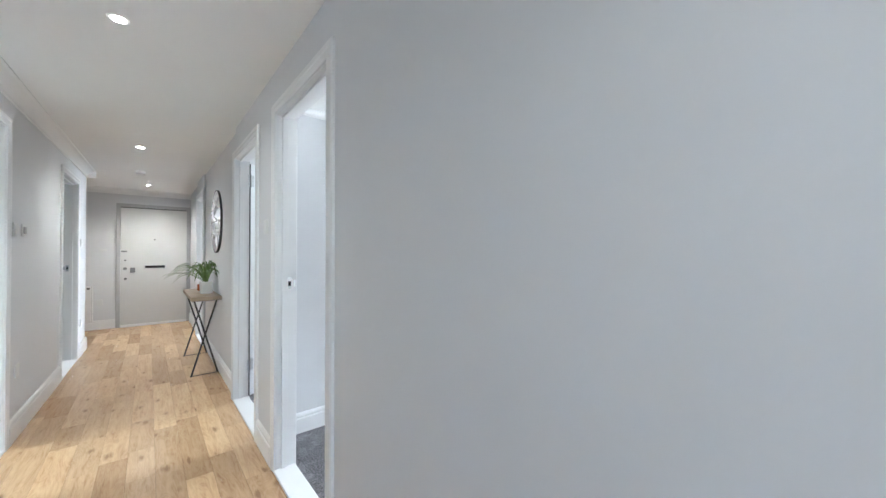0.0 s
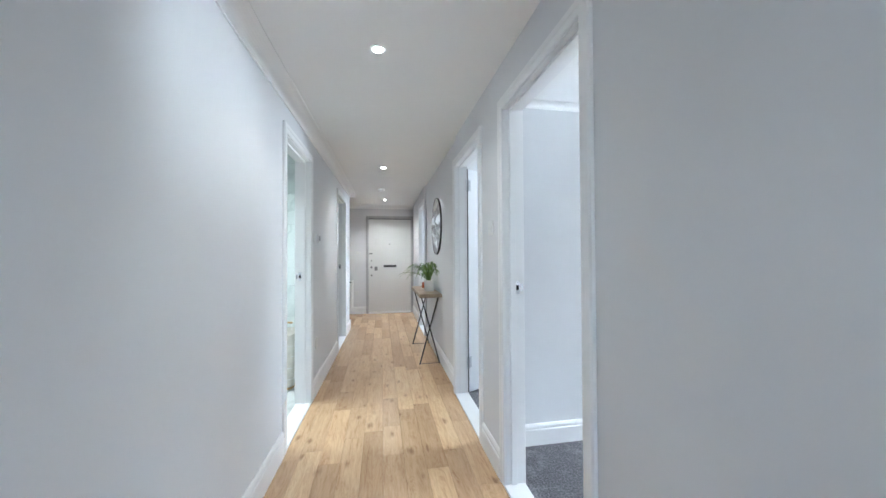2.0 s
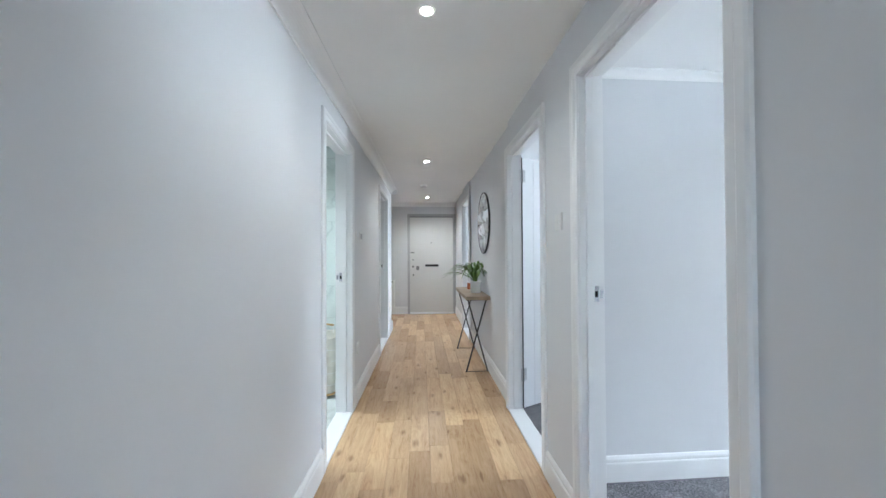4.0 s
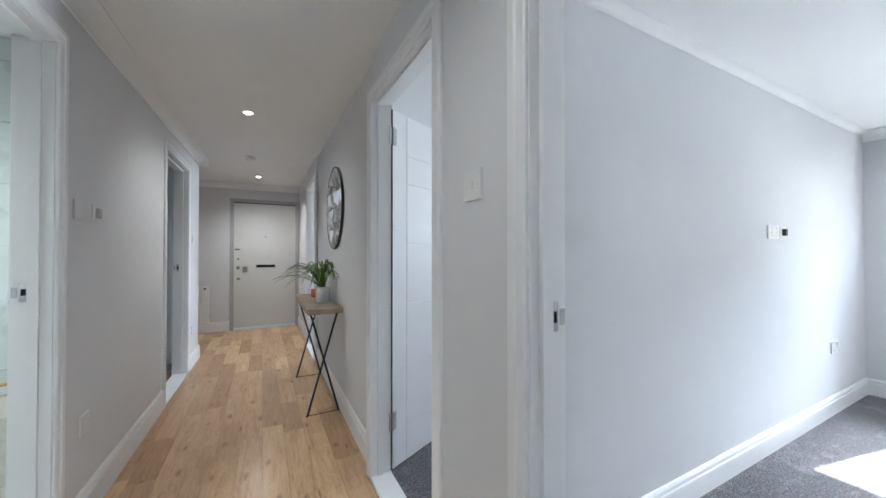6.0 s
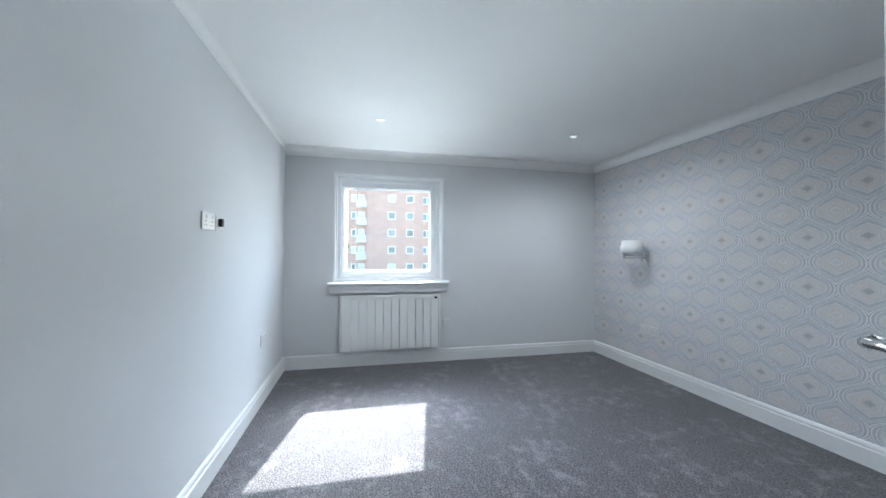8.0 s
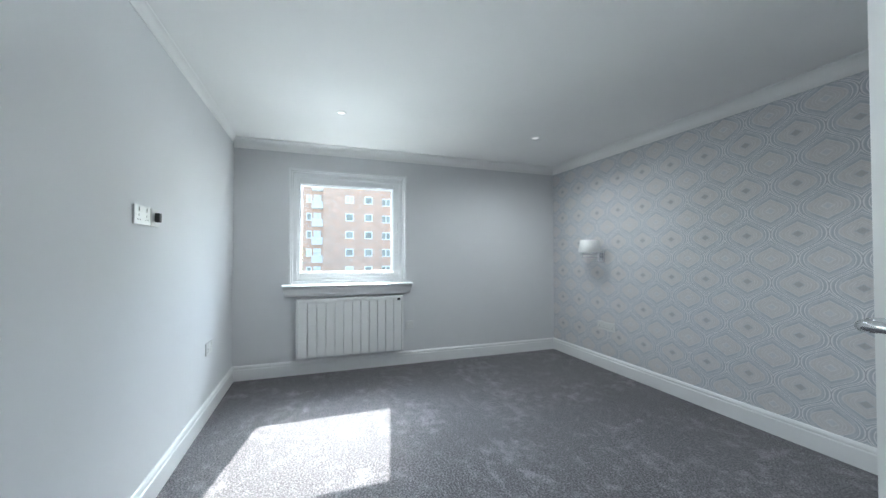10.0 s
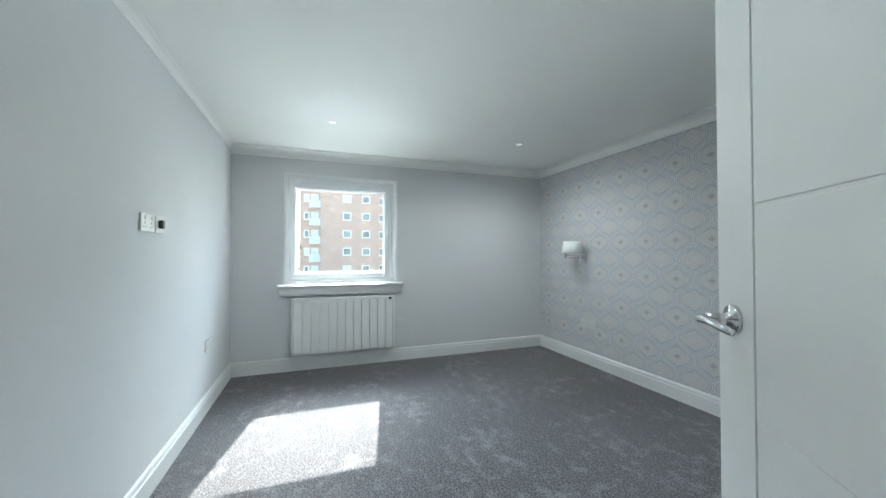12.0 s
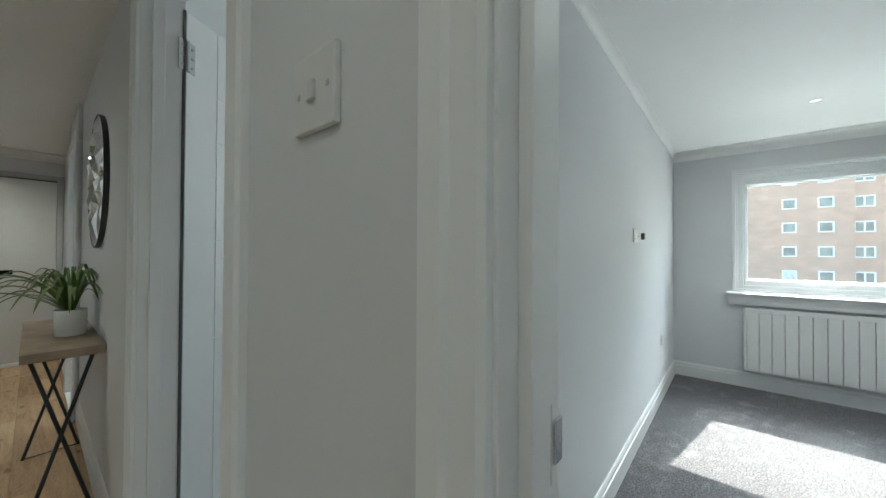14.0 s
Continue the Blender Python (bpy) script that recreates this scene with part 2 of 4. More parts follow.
def make_brick():
    m = bpy.data.materials.new("red_brickwork")
    m.use_nodes = True
    n, l = m.node_tree.nodes, m.node_tree.links
    b = n["Principled BSDF"]
    geo, sep, com = n.new("ShaderNodeNewGeometry"), n.new("ShaderNodeSeparateXYZ"), n.new("ShaderNodeCombineXYZ")
    l.new(geo.outputs["Position"], sep.inputs[0])
    l.new(sep.outputs[1], com.inputs[0])
    l.new(sep.outputs[2], com.inputs[1])
    tex = n.new("ShaderNodeTexBrick")
    tex.inputs["Scale"].default_value = 1.0
    tex.inputs["Color1"].default_value = (0.53, 0.275, 0.175, 1)
    tex.inputs["Color2"].default_value = (0.47, 0.245, 0.155, 1)
    tex.inputs["Mortar"].default_value = (0.45, 0.40, 0.35, 1)
    tex.inputs["Mortar Size"].default_value = 0.008
    tex.inputs["Brick Width"].default_value, tex.inputs["Row Height"].default_value = 0.225, 0.075
    l.new(com.outputs[0], tex.inputs["Vector"])
    no = n.new("ShaderNodeTexNoise")
    no.inputs["Scale"].default_value, no.inputs["Detail"].default_value = 0.8, 5
    mp = n.new("ShaderNodeMapping")
    mp.inputs["Scale"].default_value = (1, 1.0, 2.0)
    l.new(geo.outputs["Position"], mp.inputs[0])
    l.new(mp.outputs[0], no.inputs["Vector"])
    mul = n.new("ShaderNodeMix")
    mul.data_type, mul.blend_type = "RGBA", "MULTIPLY"
    mul.inputs[0].default_value = 1
    l.new(tex.outputs["Color"], mul.inputs[6])
    l.new(ramp_node(n, l, no.outputs["Fac"], [(0.3, (0.86, 0.86, 0.86)), (0.6, (1.06, 1.05, 1.04)), (0.75, (1.22, 1.18, 1.15))]), mul.inputs[7])
    l.new(mul.outputs[2], b.inputs["Base Color"])
    b.inputs["Roughness"].default_value = 0.9
    return m


def glow(name, color, strength):
    m = bpy.data.materials.new(name)
    m.use_nodes = True
    b = m.node_tree.nodes["Principled BSDF"]
    b.inputs["Base Color"].default_value = (*color, 1)
    b.inputs["Emission Color"].default_value = (*color, 1)
    b.inputs["Emission Strength"].default_value = strength
    return m


GREY = mat("pale_grey_wall_paint", (0.69, 0.693, 0.705), 0.75, var=0.02, scale=1.2, fine=260, bump=0.12, spec=0.3)
CEIL = mat("white_ceiling_paint", (0.87, 0.87, 0.86), 0.8, var=0.02, scale=1.0, fine=200, bump=0.1, spec=0.3)
GLOSS = mat("white_satin_wood_paint", (0.80, 0.80, 0.80), 0.32, var=0.02, scale=3, fine=90, bump=0.05)
LEAF = mat("white_door_paint", (0.80, 0.80, 0.80), 0.38, var=0.015, scale=3, fine=140, bump=0.06)
OFFWHITE = mat("off_white_door_paint", (0.62, 0.615, 0.60), 0.4, var=0.02, scale=2, fine=120, bump=0.06)
UPVC = mat("white_upvc", (0.80, 0.81, 0.82), 0.25, var=0.01, fine=60, bump=0.0)
PLASTIC = mat("white_plastic", (0.80, 0.80, 0.79), 0.28, var=0.01, bump=0.0)
PLATE = mat("white_switch_plastic", (0.70, 0.70, 0.69), 0.35, var=0.01, bump=0.0)
RADPAINT = mat("white_radiator_enamel", (0.80, 0.80, 0.79), 0.3, var=0.01, bump=0.03)
CHROME = mat("polished_chrome", (0.70, 0.71, 0.73), 0.2, 1.0, var=0.02, bump=0.0)
SATIN = mat("brushed_steel", (0.58, 0.58, 0.58), 0.3, 1.0, var=0.03, bump=0.02)
BLACK = mat("black_powder_coat", (0.02, 0.02, 0.021), 0.45, var=0.1, bump=0.05)
SLOT = mat("dark_slot", (0.010, 0.010, 0.010), 0.85, bump=0.0, spec=0.1)
DULL = mat("worn_lock_steel", (0.20, 0.20, 0.20), 0.4, 0.8, var=0.05, bump=0.02)
ANTHRA = mat("anthracite_enamel", (0.055, 0.06, 0.065), 0.4, var=0.05, bump=0.04)
MIRROR = mat("mirror_glass", (0.86, 0.87, 0.87), 0.02, 1.0, var=0.0, bump=0.0)
PLANKTOP = mat("greyed_oak_veneer", (0.36, 0.28, 0.20), 0.55, var=0.18, scale=9, fine=70, bump=0.2)
CERAMIC = mat("white_ceramic", (0.78, 0.78, 0.76), 0.22, var=0.01, bump=0.0)
COPPER = mat("copper_glass", (0.55, 0.16, 0.07), 0.25, 0.4, bump=0.0)
SOIL = mat("potting_soil", (0.05, 0.035, 0.025), 0.95, var=0.3, fine=90, bump=0.8, bump_dist=0.004)
FOLIAGE = mat("green_leaf", (0.10, 0.17, 0.035), 0.45, var=0.3, scale=18, fine=150, bump=0.1)
CLOTH = mat("cream_canvas", (0.70, 0.67, 0.60), 0.9, var=0.08, scale=12, fine=400, bump=0.5)
LIGHTWOOD = mat("light_wood", (0.50, 0.33, 0.14), 0.5, var=0.15, scale=20)
SHADE = mat("white_fabric_shade", (0.80, 0.80, 0.79), 0.85, var=0.02, fine=500, bump=0.3)
JOINT = mat("dark_floor_joint", (0.22, 0.14, 0.075), 0.8)
GROUT = mat("pale_grout", (0.60, 0.63, 0.62), 0.85)
# the entrance door's seal, and the painted shade of door_2's hinge gap
SEAL_AND_GAP = mat("seal_and_gap_shade", (0.10, 0.10, 0.10), 0.6, bump=0.0)
CONCRETE = mat("pale_concrete", (0.62, 0.62, 0.60), 0.85, var=0.1, scale=1.5)
FAR_GLASS = mat("far_window_glass", (0.17, 0.18, 0.16), 0.3, var=0.5, scale=0.9, bump=0.0)
NET = mat("net_curtain", (0.6, 0.62, 0.62), 0.8, var=0.2, scale=3)
PALEGROUND = mat("pale_bounce_ground", (0.22, 0.22, 0.20), 0.9, var=0.3, scale=0.6, fine=20, bump=0.6, bump_dist=0.05)
BARK = mat("bark", (0.10, 0.075, 0.05), 0.9, var=0.3, scale=8, fine=40, bump=0.7, bump_dist=0.01)
TREELEAF = mat("tree_leaf", (0.08, 0.13, 0.035), 0.6, var=0.4, scale=1.5)
FRAMEGREY = mat("grey_frame_paint", (0.42, 0.42, 0.43), 0.45, var=0.03)
OAK = make_oak()
PAPER = make_wallpaper()
CARPET = make_carpet("grey_pile_carpet", (0.030, 0.028, 0.033), (0.232, 0.217, 0.236))
MARBLE = make_marble("veined_wall_tile")
FLOORTILE = make_marble("pale_floor_tile", (0.66, 0.68, 0.66), (0.52, 0.54, 0.52), 0.15)
BRICK = make_brick()
BULB = glow("downlight_bulb", (1.0, 0.97, 0.92), 14.0)
DIM = glow("dim_downlight_bulb", (1.0, 0.98, 0.95), 0.5)

GLASS = bpy.data.materials.new("window_glass")
GLASS.use_nodes = True
gb = GLASS.node_tree.nodes["Principled BSDF"]
gb.inputs["Transmission Weight"].default_value, gb.inputs["Roughness"].default_value, gb.inputs["IOR"].default_value = 1.0, 0.0, 1.05
gb.inputs["Base Color"].default_value = (0.97, 0.985, 0.98, 1)
gn, gl = GLASS.node_tree.nodes, GLASS.node_tree.links
# a little translucency mixed in as a glare haze over the view outside
veil, gmix = gn.new("ShaderNodeBsdfTranslucent"), gn.new("ShaderNodeMixShader")
veil.inputs["Color"].default_value = (0.9, 0.9, 0.9, 1)
gmix.inputs[0].default_value = 0.011
gl.new(gb.outputs[0], gmix.inputs[1])
gl.new(veil.outputs[0], gmix.inputs[2])
gl.new(gmix.outputs[0], gn["Material Output"].inputs["Surface"])

# ---- building tools ----


def base_of(ob):
    p = Vector((0, 0, 0))
    while ob:
        p = p + ob.location
        ob = ob.parent
    return p


def thing(name, at=(0, 0, 0), label="", category="", group="", kind=""):
    ob = new(name)
    ob.empty_display_size = 0.1
    ob.location = at
    return tagged(ob, label, category, group, kind)


def part(name, bm, material, parent=None, label="", smooth=False):
    """Links a bmesh, built in world places, as one mesh object under its thing or part."""
    if parent is not None:
        bmesh.ops.translate(bm, verts=bm.verts, vec=-base_of(parent))
    bmesh.ops.recalc_face_normals(bm, faces=bm.faces)
    me = bpy.data.meshes.new(name)
    bm.to_mesh(me)
    bm.free()
    for mt in material if isinstance(material, (list, tuple)) else (material,):
        me.materials.append(mt)
    if smooth:
        me.shade_smooth()
    ob = new(name, me)
    ob.parent = parent
    if label:
        ob["label"] = label
    return ob


def B():
    return bmesh.new()


def box(bm, x0, x1, y0, y1, z0, z1, bevel=0.0, m=None):
    vs = [bm.verts.new((x, y, z)) for x in (x0, x1) for y in (y0, y1) for z in (z0, z1)]
    fs = [bm.faces.new([vs[i] for i in f]) for f in ((0, 1, 3, 2), (4, 6, 7, 5), (0, 4, 5, 1), (2, 3, 7, 6), (0, 2, 6, 4), (1, 5, 7, 3))]
    if bevel:
        es = list({e for f in fs for e in f.edges})
        r = bmesh.ops.bevel(bm, geom=es, offset=bevel, segments=2, affect="EDGES", profile=0.6)
        vs = list({v for f in r["faces"] for v in f.verts} | {v for v in vs if v.is_valid})
    if m is not None:
        bmesh.ops.transform(bm, matrix=m, verts=[v for v in vs if v.is_valid])
    return bm


def cyl(bm, p, q, r, seg=16, r2=None):
    """A capped tube from p to q."""
    p, q = Vector(p), Vector(q)
    d = q - p
    m = Matrix.Translation((p + q) / 2) @ d.to_track_quat("Z", "Y").to_matrix().to_4x4()
    bmesh.ops.create_cone(bm, cap_ends=True, segments=seg, radius1=r, radius2=r if r2 is None else r2, depth=d.length, matrix=m)
    return bm


def lathe(bm, profile, at, seg=28, m=None):
    rings = []
    for r, z in profile:
        if r < 1e-5:
            rings.append([bm.verts.new((0, 0, z))])
        else:
            rings.append([bm.verts.new((r * math.cos(2 * math.pi * k / seg), r * math.sin(2 * math.pi * k / seg), z)) for k in range(seg)])
    for a, b in zip(rings, rings[1:]):
        for k in range(seg):
            j = (k + 1) % seg
            if len(a) == 1 and len(b) > 1:
                bm.faces.new((a[0], b[k], b[j]))
            elif len(b) == 1 and len(a) > 1:
                bm.faces.new((a[k], a[j], b[0]))
            elif len(a) > 1:
                bm.faces.new((a[k], a[j], b[j], b[k]))
    vs = [v for r in rings for v in r]
    bmesh.ops.transform(bm, matrix=Matrix.Translation(at) @ (m or Matrix()), verts=vs)
    return bm


def sweep(bm, profile, p, q, out, up=(0, 0, 1)):
    """A closed profile of (outward, upward) pairs, drawn out from p to q."""
    p, q, out, up = Vector(p), Vector(q), Vector(out), Vector(up)
    ends = [[bm.verts.new(o + out * a + up * b) for a, b in profile] for o in (p, q)]
    k = len(profile)
    for i in range(k):
        j = (i + 1) % k
        bm.faces.new((ends[0][i], ends[0][j], ends[1][j], ends[1][i]))
    bm.faces.new(ends[0][::-1])
    bm.faces.new(ends[1])
    return bm


def tube(bm, pts, r, seg=10):
    """A bent rod through points."""
    pts = [Vector(p) for p in pts]
    rings = []
    side = None
    for i, p in enumerate(pts):
        t = (pts[min(i + 1, len(pts) - 1)] - pts[max(i - 1, 0)]).normalized()
        if side is None:
            side = t.orthogonal().normalized()
        side = (side - t * side.dot(t)).normalized()
        other = t.cross(side)
        rr = r[i] if isinstance(r, (list, tuple)) else r
        rings.append([bm.verts.new(p + (side * math.cos(a) + other * math.sin(a)) * rr) for a in [2 * math.pi * k / seg for k in range(seg)]])
    for a, b in zip(rings, rings[1:]):
        for k in range(seg):
            bm.faces.new((a[k], a[(k + 1) % seg], b[(k + 1) % seg], b[k]))
    bm.faces.new(rings[0][::-1])
    bm.faces.new(rings[-1])
    return bm


SKIRT = [(0, 0), (0.018, 0), (0.018, 0.098), (0.016, 0.103), (0.0125, 0.105), (0.0125, 0.110), (0.0155, 0.113), (0.0145, 0.124), (0.009, 0.134), (0.005, 0.138), (0, 0.138)]
COVE = [(0, 0), (0.008, 0), (0.009, 0.008)] + [(0.009 + 0.072 * (1 - math.cos(a)), 0.008 + 0.068 * math.sin(a)) for a in [math.pi / 2 * k / 8 for k in range(1, 9)]] + [(0.088, 0.077), (0.088, 0.084), (0, 0.084)]


def skirting(p, q, out, height=0.138):
    bm = B()
    sweep(bm, [(a, b * height / 0.138) for a, b in SKIRT], p, q, out)
    return tagged(part("baseboard", bm, GLOSS), "white painted moulded wooden skirting board", "skirting board", kind="structure")


def coving(p, q, out, size=1.0):
    bm = B()
    sweep(bm, [(a * size, b * size) for a, b in COVE], p, q, out)
    return tagged(part("trim", bm, CEIL, smooth=False), "white plaster cove moulding between wall and ceiling", "coving", kind="structure")


def wall(name, bm, material=None, label="pale grey painted plaster wall"):
    return tagged(part(name, bm, material or GREY), label, "wall", kind="structure")


# ---- the plan ----
XR, XR2 = 0.932, 1.032          # the corridor's east wall, both faces
XRN = 0.957                     # the same wall beyond the second door, a little set back
XL, XL2 = -0.342, -0.450        # the corridor's west wall
YEND, YSOUTH = 8.43, -1.9
BY0, BY1, BX = -0.603, 2.96, 5.09   # bedroom
HC, HB = 2.335, 2.285           # ceilings: corridor, bedroom
TOP = 2.065                     # doorways' clear height
YN = 6.92                       # where the west wall ends at the hall
WY0, WY1, WZ0, WZ1 = 1.308, 2.497, 0.897, 2.046  # bedroom window

LEAN = 0.022                    # the west wall runs a little inwards towards the hall


def lean_x(y):
    return LEAN * (max(2.5, y) - 3.7)


def lean(ob):
    """Sets a part of the west wall on its slant."""
    if ob.type == "MESH":
        y0 = base_of(ob).y
        for v in ob.data.vertices:
            v.co.x += lean_x(v.co.y + y0)
    for child in ob.children:
        lean(child)
    return ob


def north_y(x):
    """The bedroom's north wall, not quite square to the window wall."""
    return BY1 + 0.012 * (x - 3.6)


def south_y(x):
    return BY0 + 0.020 * (x - BX)


def slant(ob, face, square):
    """Moves a wall or its trim from the square plan onto its slanting face."""
    for v in ob.data.vertices:
        v.co.y += face(v.co.x) - square
    return ob


# walls of the corridor
EAST = [(YSOUTH, 1.79), (2.575, 3.045), (3.845, 6.17), (6.93, YEND)]
for a, b in EAST:
    wall("wall_corridor_east", box(B(), XR if a < 3.5 else XRN, XR2, a, b, 0, HC))
for a, b in ((1.79, 2.575), (3.045, 3.845), (6.17, 6.93)):
    wall("wall_corridor_east", box(B(), XR, XR2, a, b, TOP + 0.01, HC), label="pale grey plaster over a doorway")
for a, b in ((YSOUTH, 2.5), (2.5, 3.15), (3.885, 5.475), (6.325, YN)):
    lean(wall("wall_corridor_west", box(B(), XL2, XL, a, b, 0, HC)))
for a, b in ((3.15, 3.885), (5.475, 6.325)):
    lean(wall("wall_corridor_west", box(B(), XL2, XL, a, b, TOP + 0.01, HC), label="pale grey plaster over a doorway"))
wall("wall_end", box(B(), -2.2, XR2, YEND, YEND + 0.2, 0, HC))
# unseen end wall, its opening added to let the fill lamp shine in
bm = B()
for a, b, c, d in ((XL2, -0.25, 0, HC), (0.83, XR2, 0, HC), (-0.25, 0.83, 0, 0.9), (-0.25, 0.83, 2.15, HC)):
    box(bm, a, b, YSOUTH - 0.1, YSOUTH, c, d)
wall("wall_corridor_south", bm)
wall("wall_hall_south", box(B(), -2.1, XL2, YN - 0.115, YN, 0, HC))
wall("wall_hall_west", box(B(), -2.2, -2.1, YN - 0.115, YEND, 0, HC))
# bedroom
bm = B()
box(bm, BX, BX + 0.28, BY0 - 0.1, WY0, -0.3, 2.6)
box(bm, BX, BX + 0.28, WY1, 8.8, -0.3, 0.0)
box(bm, BX, BX + 0.28, WY1, 3.35, 0.0, 2.6)
box(bm, BX, BX + 0.28, 4.55, 6.5, 0.0, 2.6)
box(bm, BX, BX + 0.28, 7.7, 8.8, 0.0, 2.6)
for a, b in ((WY0, WY1), (3.35, 4.55), (6.5, 7.7)):
    box(bm, BX, BX + 0.28, a, b, -0.3 if a == WY0 else 0.0, WZ0)
    box(bm, BX, BX + 0.28, a, b, WZ1, 2.6)
wall("wall_window_side", bm)
slant(wall("wall_wallpaper", box(B(), XR2, BX, BY0 - 0.1, BY0, 0, 2.6), PAPER, "wall papered with a silver-blue and cream ogee pattern"), south_y, BY0)
slant(wall("wall_bedroom_north", box(B(), XR2, BX, BY1, BY1 + 0.085, 0, 2.6)), north_y, BY1)
wall("wall_second_room_north", box(B(), XR2, BX, 5.9, 6.0, 0, 2.6))
wall("wall_third_room_north", box(B(), XR2, BX, YEND, YEND + 0.2, 0, 2.6))
# bathroom and west room
BATHY = 4.56
wall("wall_bath_north", box(B(), -2.7, XL2, BATHY + 0.012, BATHY + 0.1, 0, HC), GROUT, "grouted tile backing of the bathroom wall")
wall("wall_bath_west", box(B(), -2.8, -2.7, 1.9, YN, 0, HC))
wall("wall_bath_south", box(B(), -2.7, XL2, 1.9, 2.0, 0, HC))

# floors and ceilings
bm = box(B(), XL2, XR2, YSOUTH, YEND, -0.1, -0.012)
box(bm, -2.1, XL2, YN - 0.115, YEND, -0.1, -0.012)
tagged(part("floor", bm, JOINT), "lacquered oak strip floor with knots, boards along the corridor", "floor", kind="structure")
bm = B()
bmesh.ops.create_grid(bm, x_segments=2, y_segments=2, size=0.5)
bmesh.ops.transform(bm, matrix=Matrix.Translation(((XR2 + BX) / 2, (BY0 + BY1) / 2 - 0.03, 0)) @ Matrix.Diagonal((BX - XR2, BY1 - BY0 + 0.12, 1, 1)), verts=bm.verts)
box(bm, XR2, BX, BY0 - 0.09, BY1 + 0.03, -0.1, -0.004)
tagged(part("floor_bedroom", bm, CARPET), "grey deep-pile carpet with brushed patches", "carpet", kind="structure")
tagged(part("floor_second_room", box(B(), XR2, BX, BY1 + 0.085, 5.9, -0.1, 0.0), CARPET), "grey pile carpet", "carpet", kind="structure")
tagged(part("floor_third_room", box(B(), XR2, BX, 6.0, YEND, -0.1, 0.0), CARPET), "grey pile carpet", "carpet", kind="structure")
tagged(part("floor_bathroom", box(B(), -2.7, XL2, 2.0, BATHY + 0.1, -0.1, 0.004), FLOORTILE), "pale veined bathroom floor tiles", "floor", kind="structure")
tagged(part("floor_west_room", box(B(), -2.7, XL2, BATHY + 0.1, YN - 0.115, -0.1, 0.0), CARPET), "grey pile carpet", "carpet", kind="structure")
tagged(part("ceiling", box(B(), -2.8, XR2, YSOUTH - 0.1, YEND + 0.2, HC, HC + 0.1), CEIL), "smooth white painted corridor ceiling", "ceiling", kind="structure")
tagged(part("ceiling_bedroom", box(B(), XR2, BX, BY0 - 0.1, BY1 + 0.05, HB, HB + 0.1), CEIL), "smooth white painted bedroom ceiling", "ceiling", kind="structure")
tagged(part("ceiling_second_room", box(B(), XR2, BX, BY1 + 0.085, YEND, HC, HC + 0.1), CEIL), "smooth white painted ceiling", "ceiling", kind="structure")
tagged(part("roof_slab", box(B(), -3, BX + 0.28, -2.2, 8.8, 2.6, 2.8), CONCRETE), "concrete slab over the flat", "slab", kind="structure")

# skirtings and covings
for a, b in ((YSOUTH, 1.735), (2.635, 2.985), (3.905, 6.105), (6.995, YEND)):
    xw = XR if a < 3.5 else XRN
    skirting((xw, a, 0), (xw, b, 0), (-1, 0, 0), 0.15)
for a, b in ((YSOUTH, 2.5), (2.5, 3.09), (3.945, 5.42), (6.38, YN + 0.018)):
    lean(skirting((XL, a, 0), (XL, b, 0), (1, 0, 0), 0.155))
skirting((XL + lean_x(YN) + 0.018, YN, 0), (-2.1, YN, 0), (0, 1, 0), 0.15)
skirting((-2.1, YEND, 0), (-0.06, YEND, 0), (0, -1, 0), 0.15)
for a, b in ((YSOUTH, 2.5), (2.5, YN + 0.088)):
    lean(coving((XL, a, HC - 0.084), (XL, b, HC - 0.084), (1, 0, 0)))
coving((XL + lean_x(YN) + 0.088, YN, HC - 0.084), (-2.1, YN, HC - 0.084), (0, 1, 0))
coving((-2.1, YEND, HC - 0.084), (XRN, YEND, HC - 0.084), (0, -1, 0))
skirting((BX, BY0, 0), (BX, BY1 + 0.018, 0), (-1, 0, 0))
slant(skirting((XR2, BY0, 0), (BX, BY0, 0), (0, 1, 0)), south_y, BY0)
slant(skirting((XR2, BY1, 0), (BX, BY1, 0), (0, -1, 0)), north_y, BY1)
skirting((XR2, BY0, 0), (XR2, 1.72, 0), (1, 0, 0))
skirting((XR2, 5.9, 0), (BX, 5.9, 0), (0, -1, 0))
coving((BX, BY0, HB - 0.084), (BX, BY1 + 0.018, HB - 0.084), (-1, 0, 0))
slant(coving((XR2, BY0, HB - 0.084), (BX, BY0, HB - 0.084), (0, 1, 0)), south_y, BY0)
slant(coving((XR2, BY1, HB - 0.042), (BX, BY1, HB - 0.042), (0, -1, 0), 0.5), north_y, BY1)
coving((XR2, BY0, HB - 0.084), (XR2, BY1, HB - 0.084), (1, 0, 0))

# ---- doors ----
ARCH = [(0, 0), (0, 0.011), (0.006, 0.0145), (0.030, 0.0145), (0.036, 0.018), (0.058, 0.018), (0.064, 0.012), (0.064, 0)]


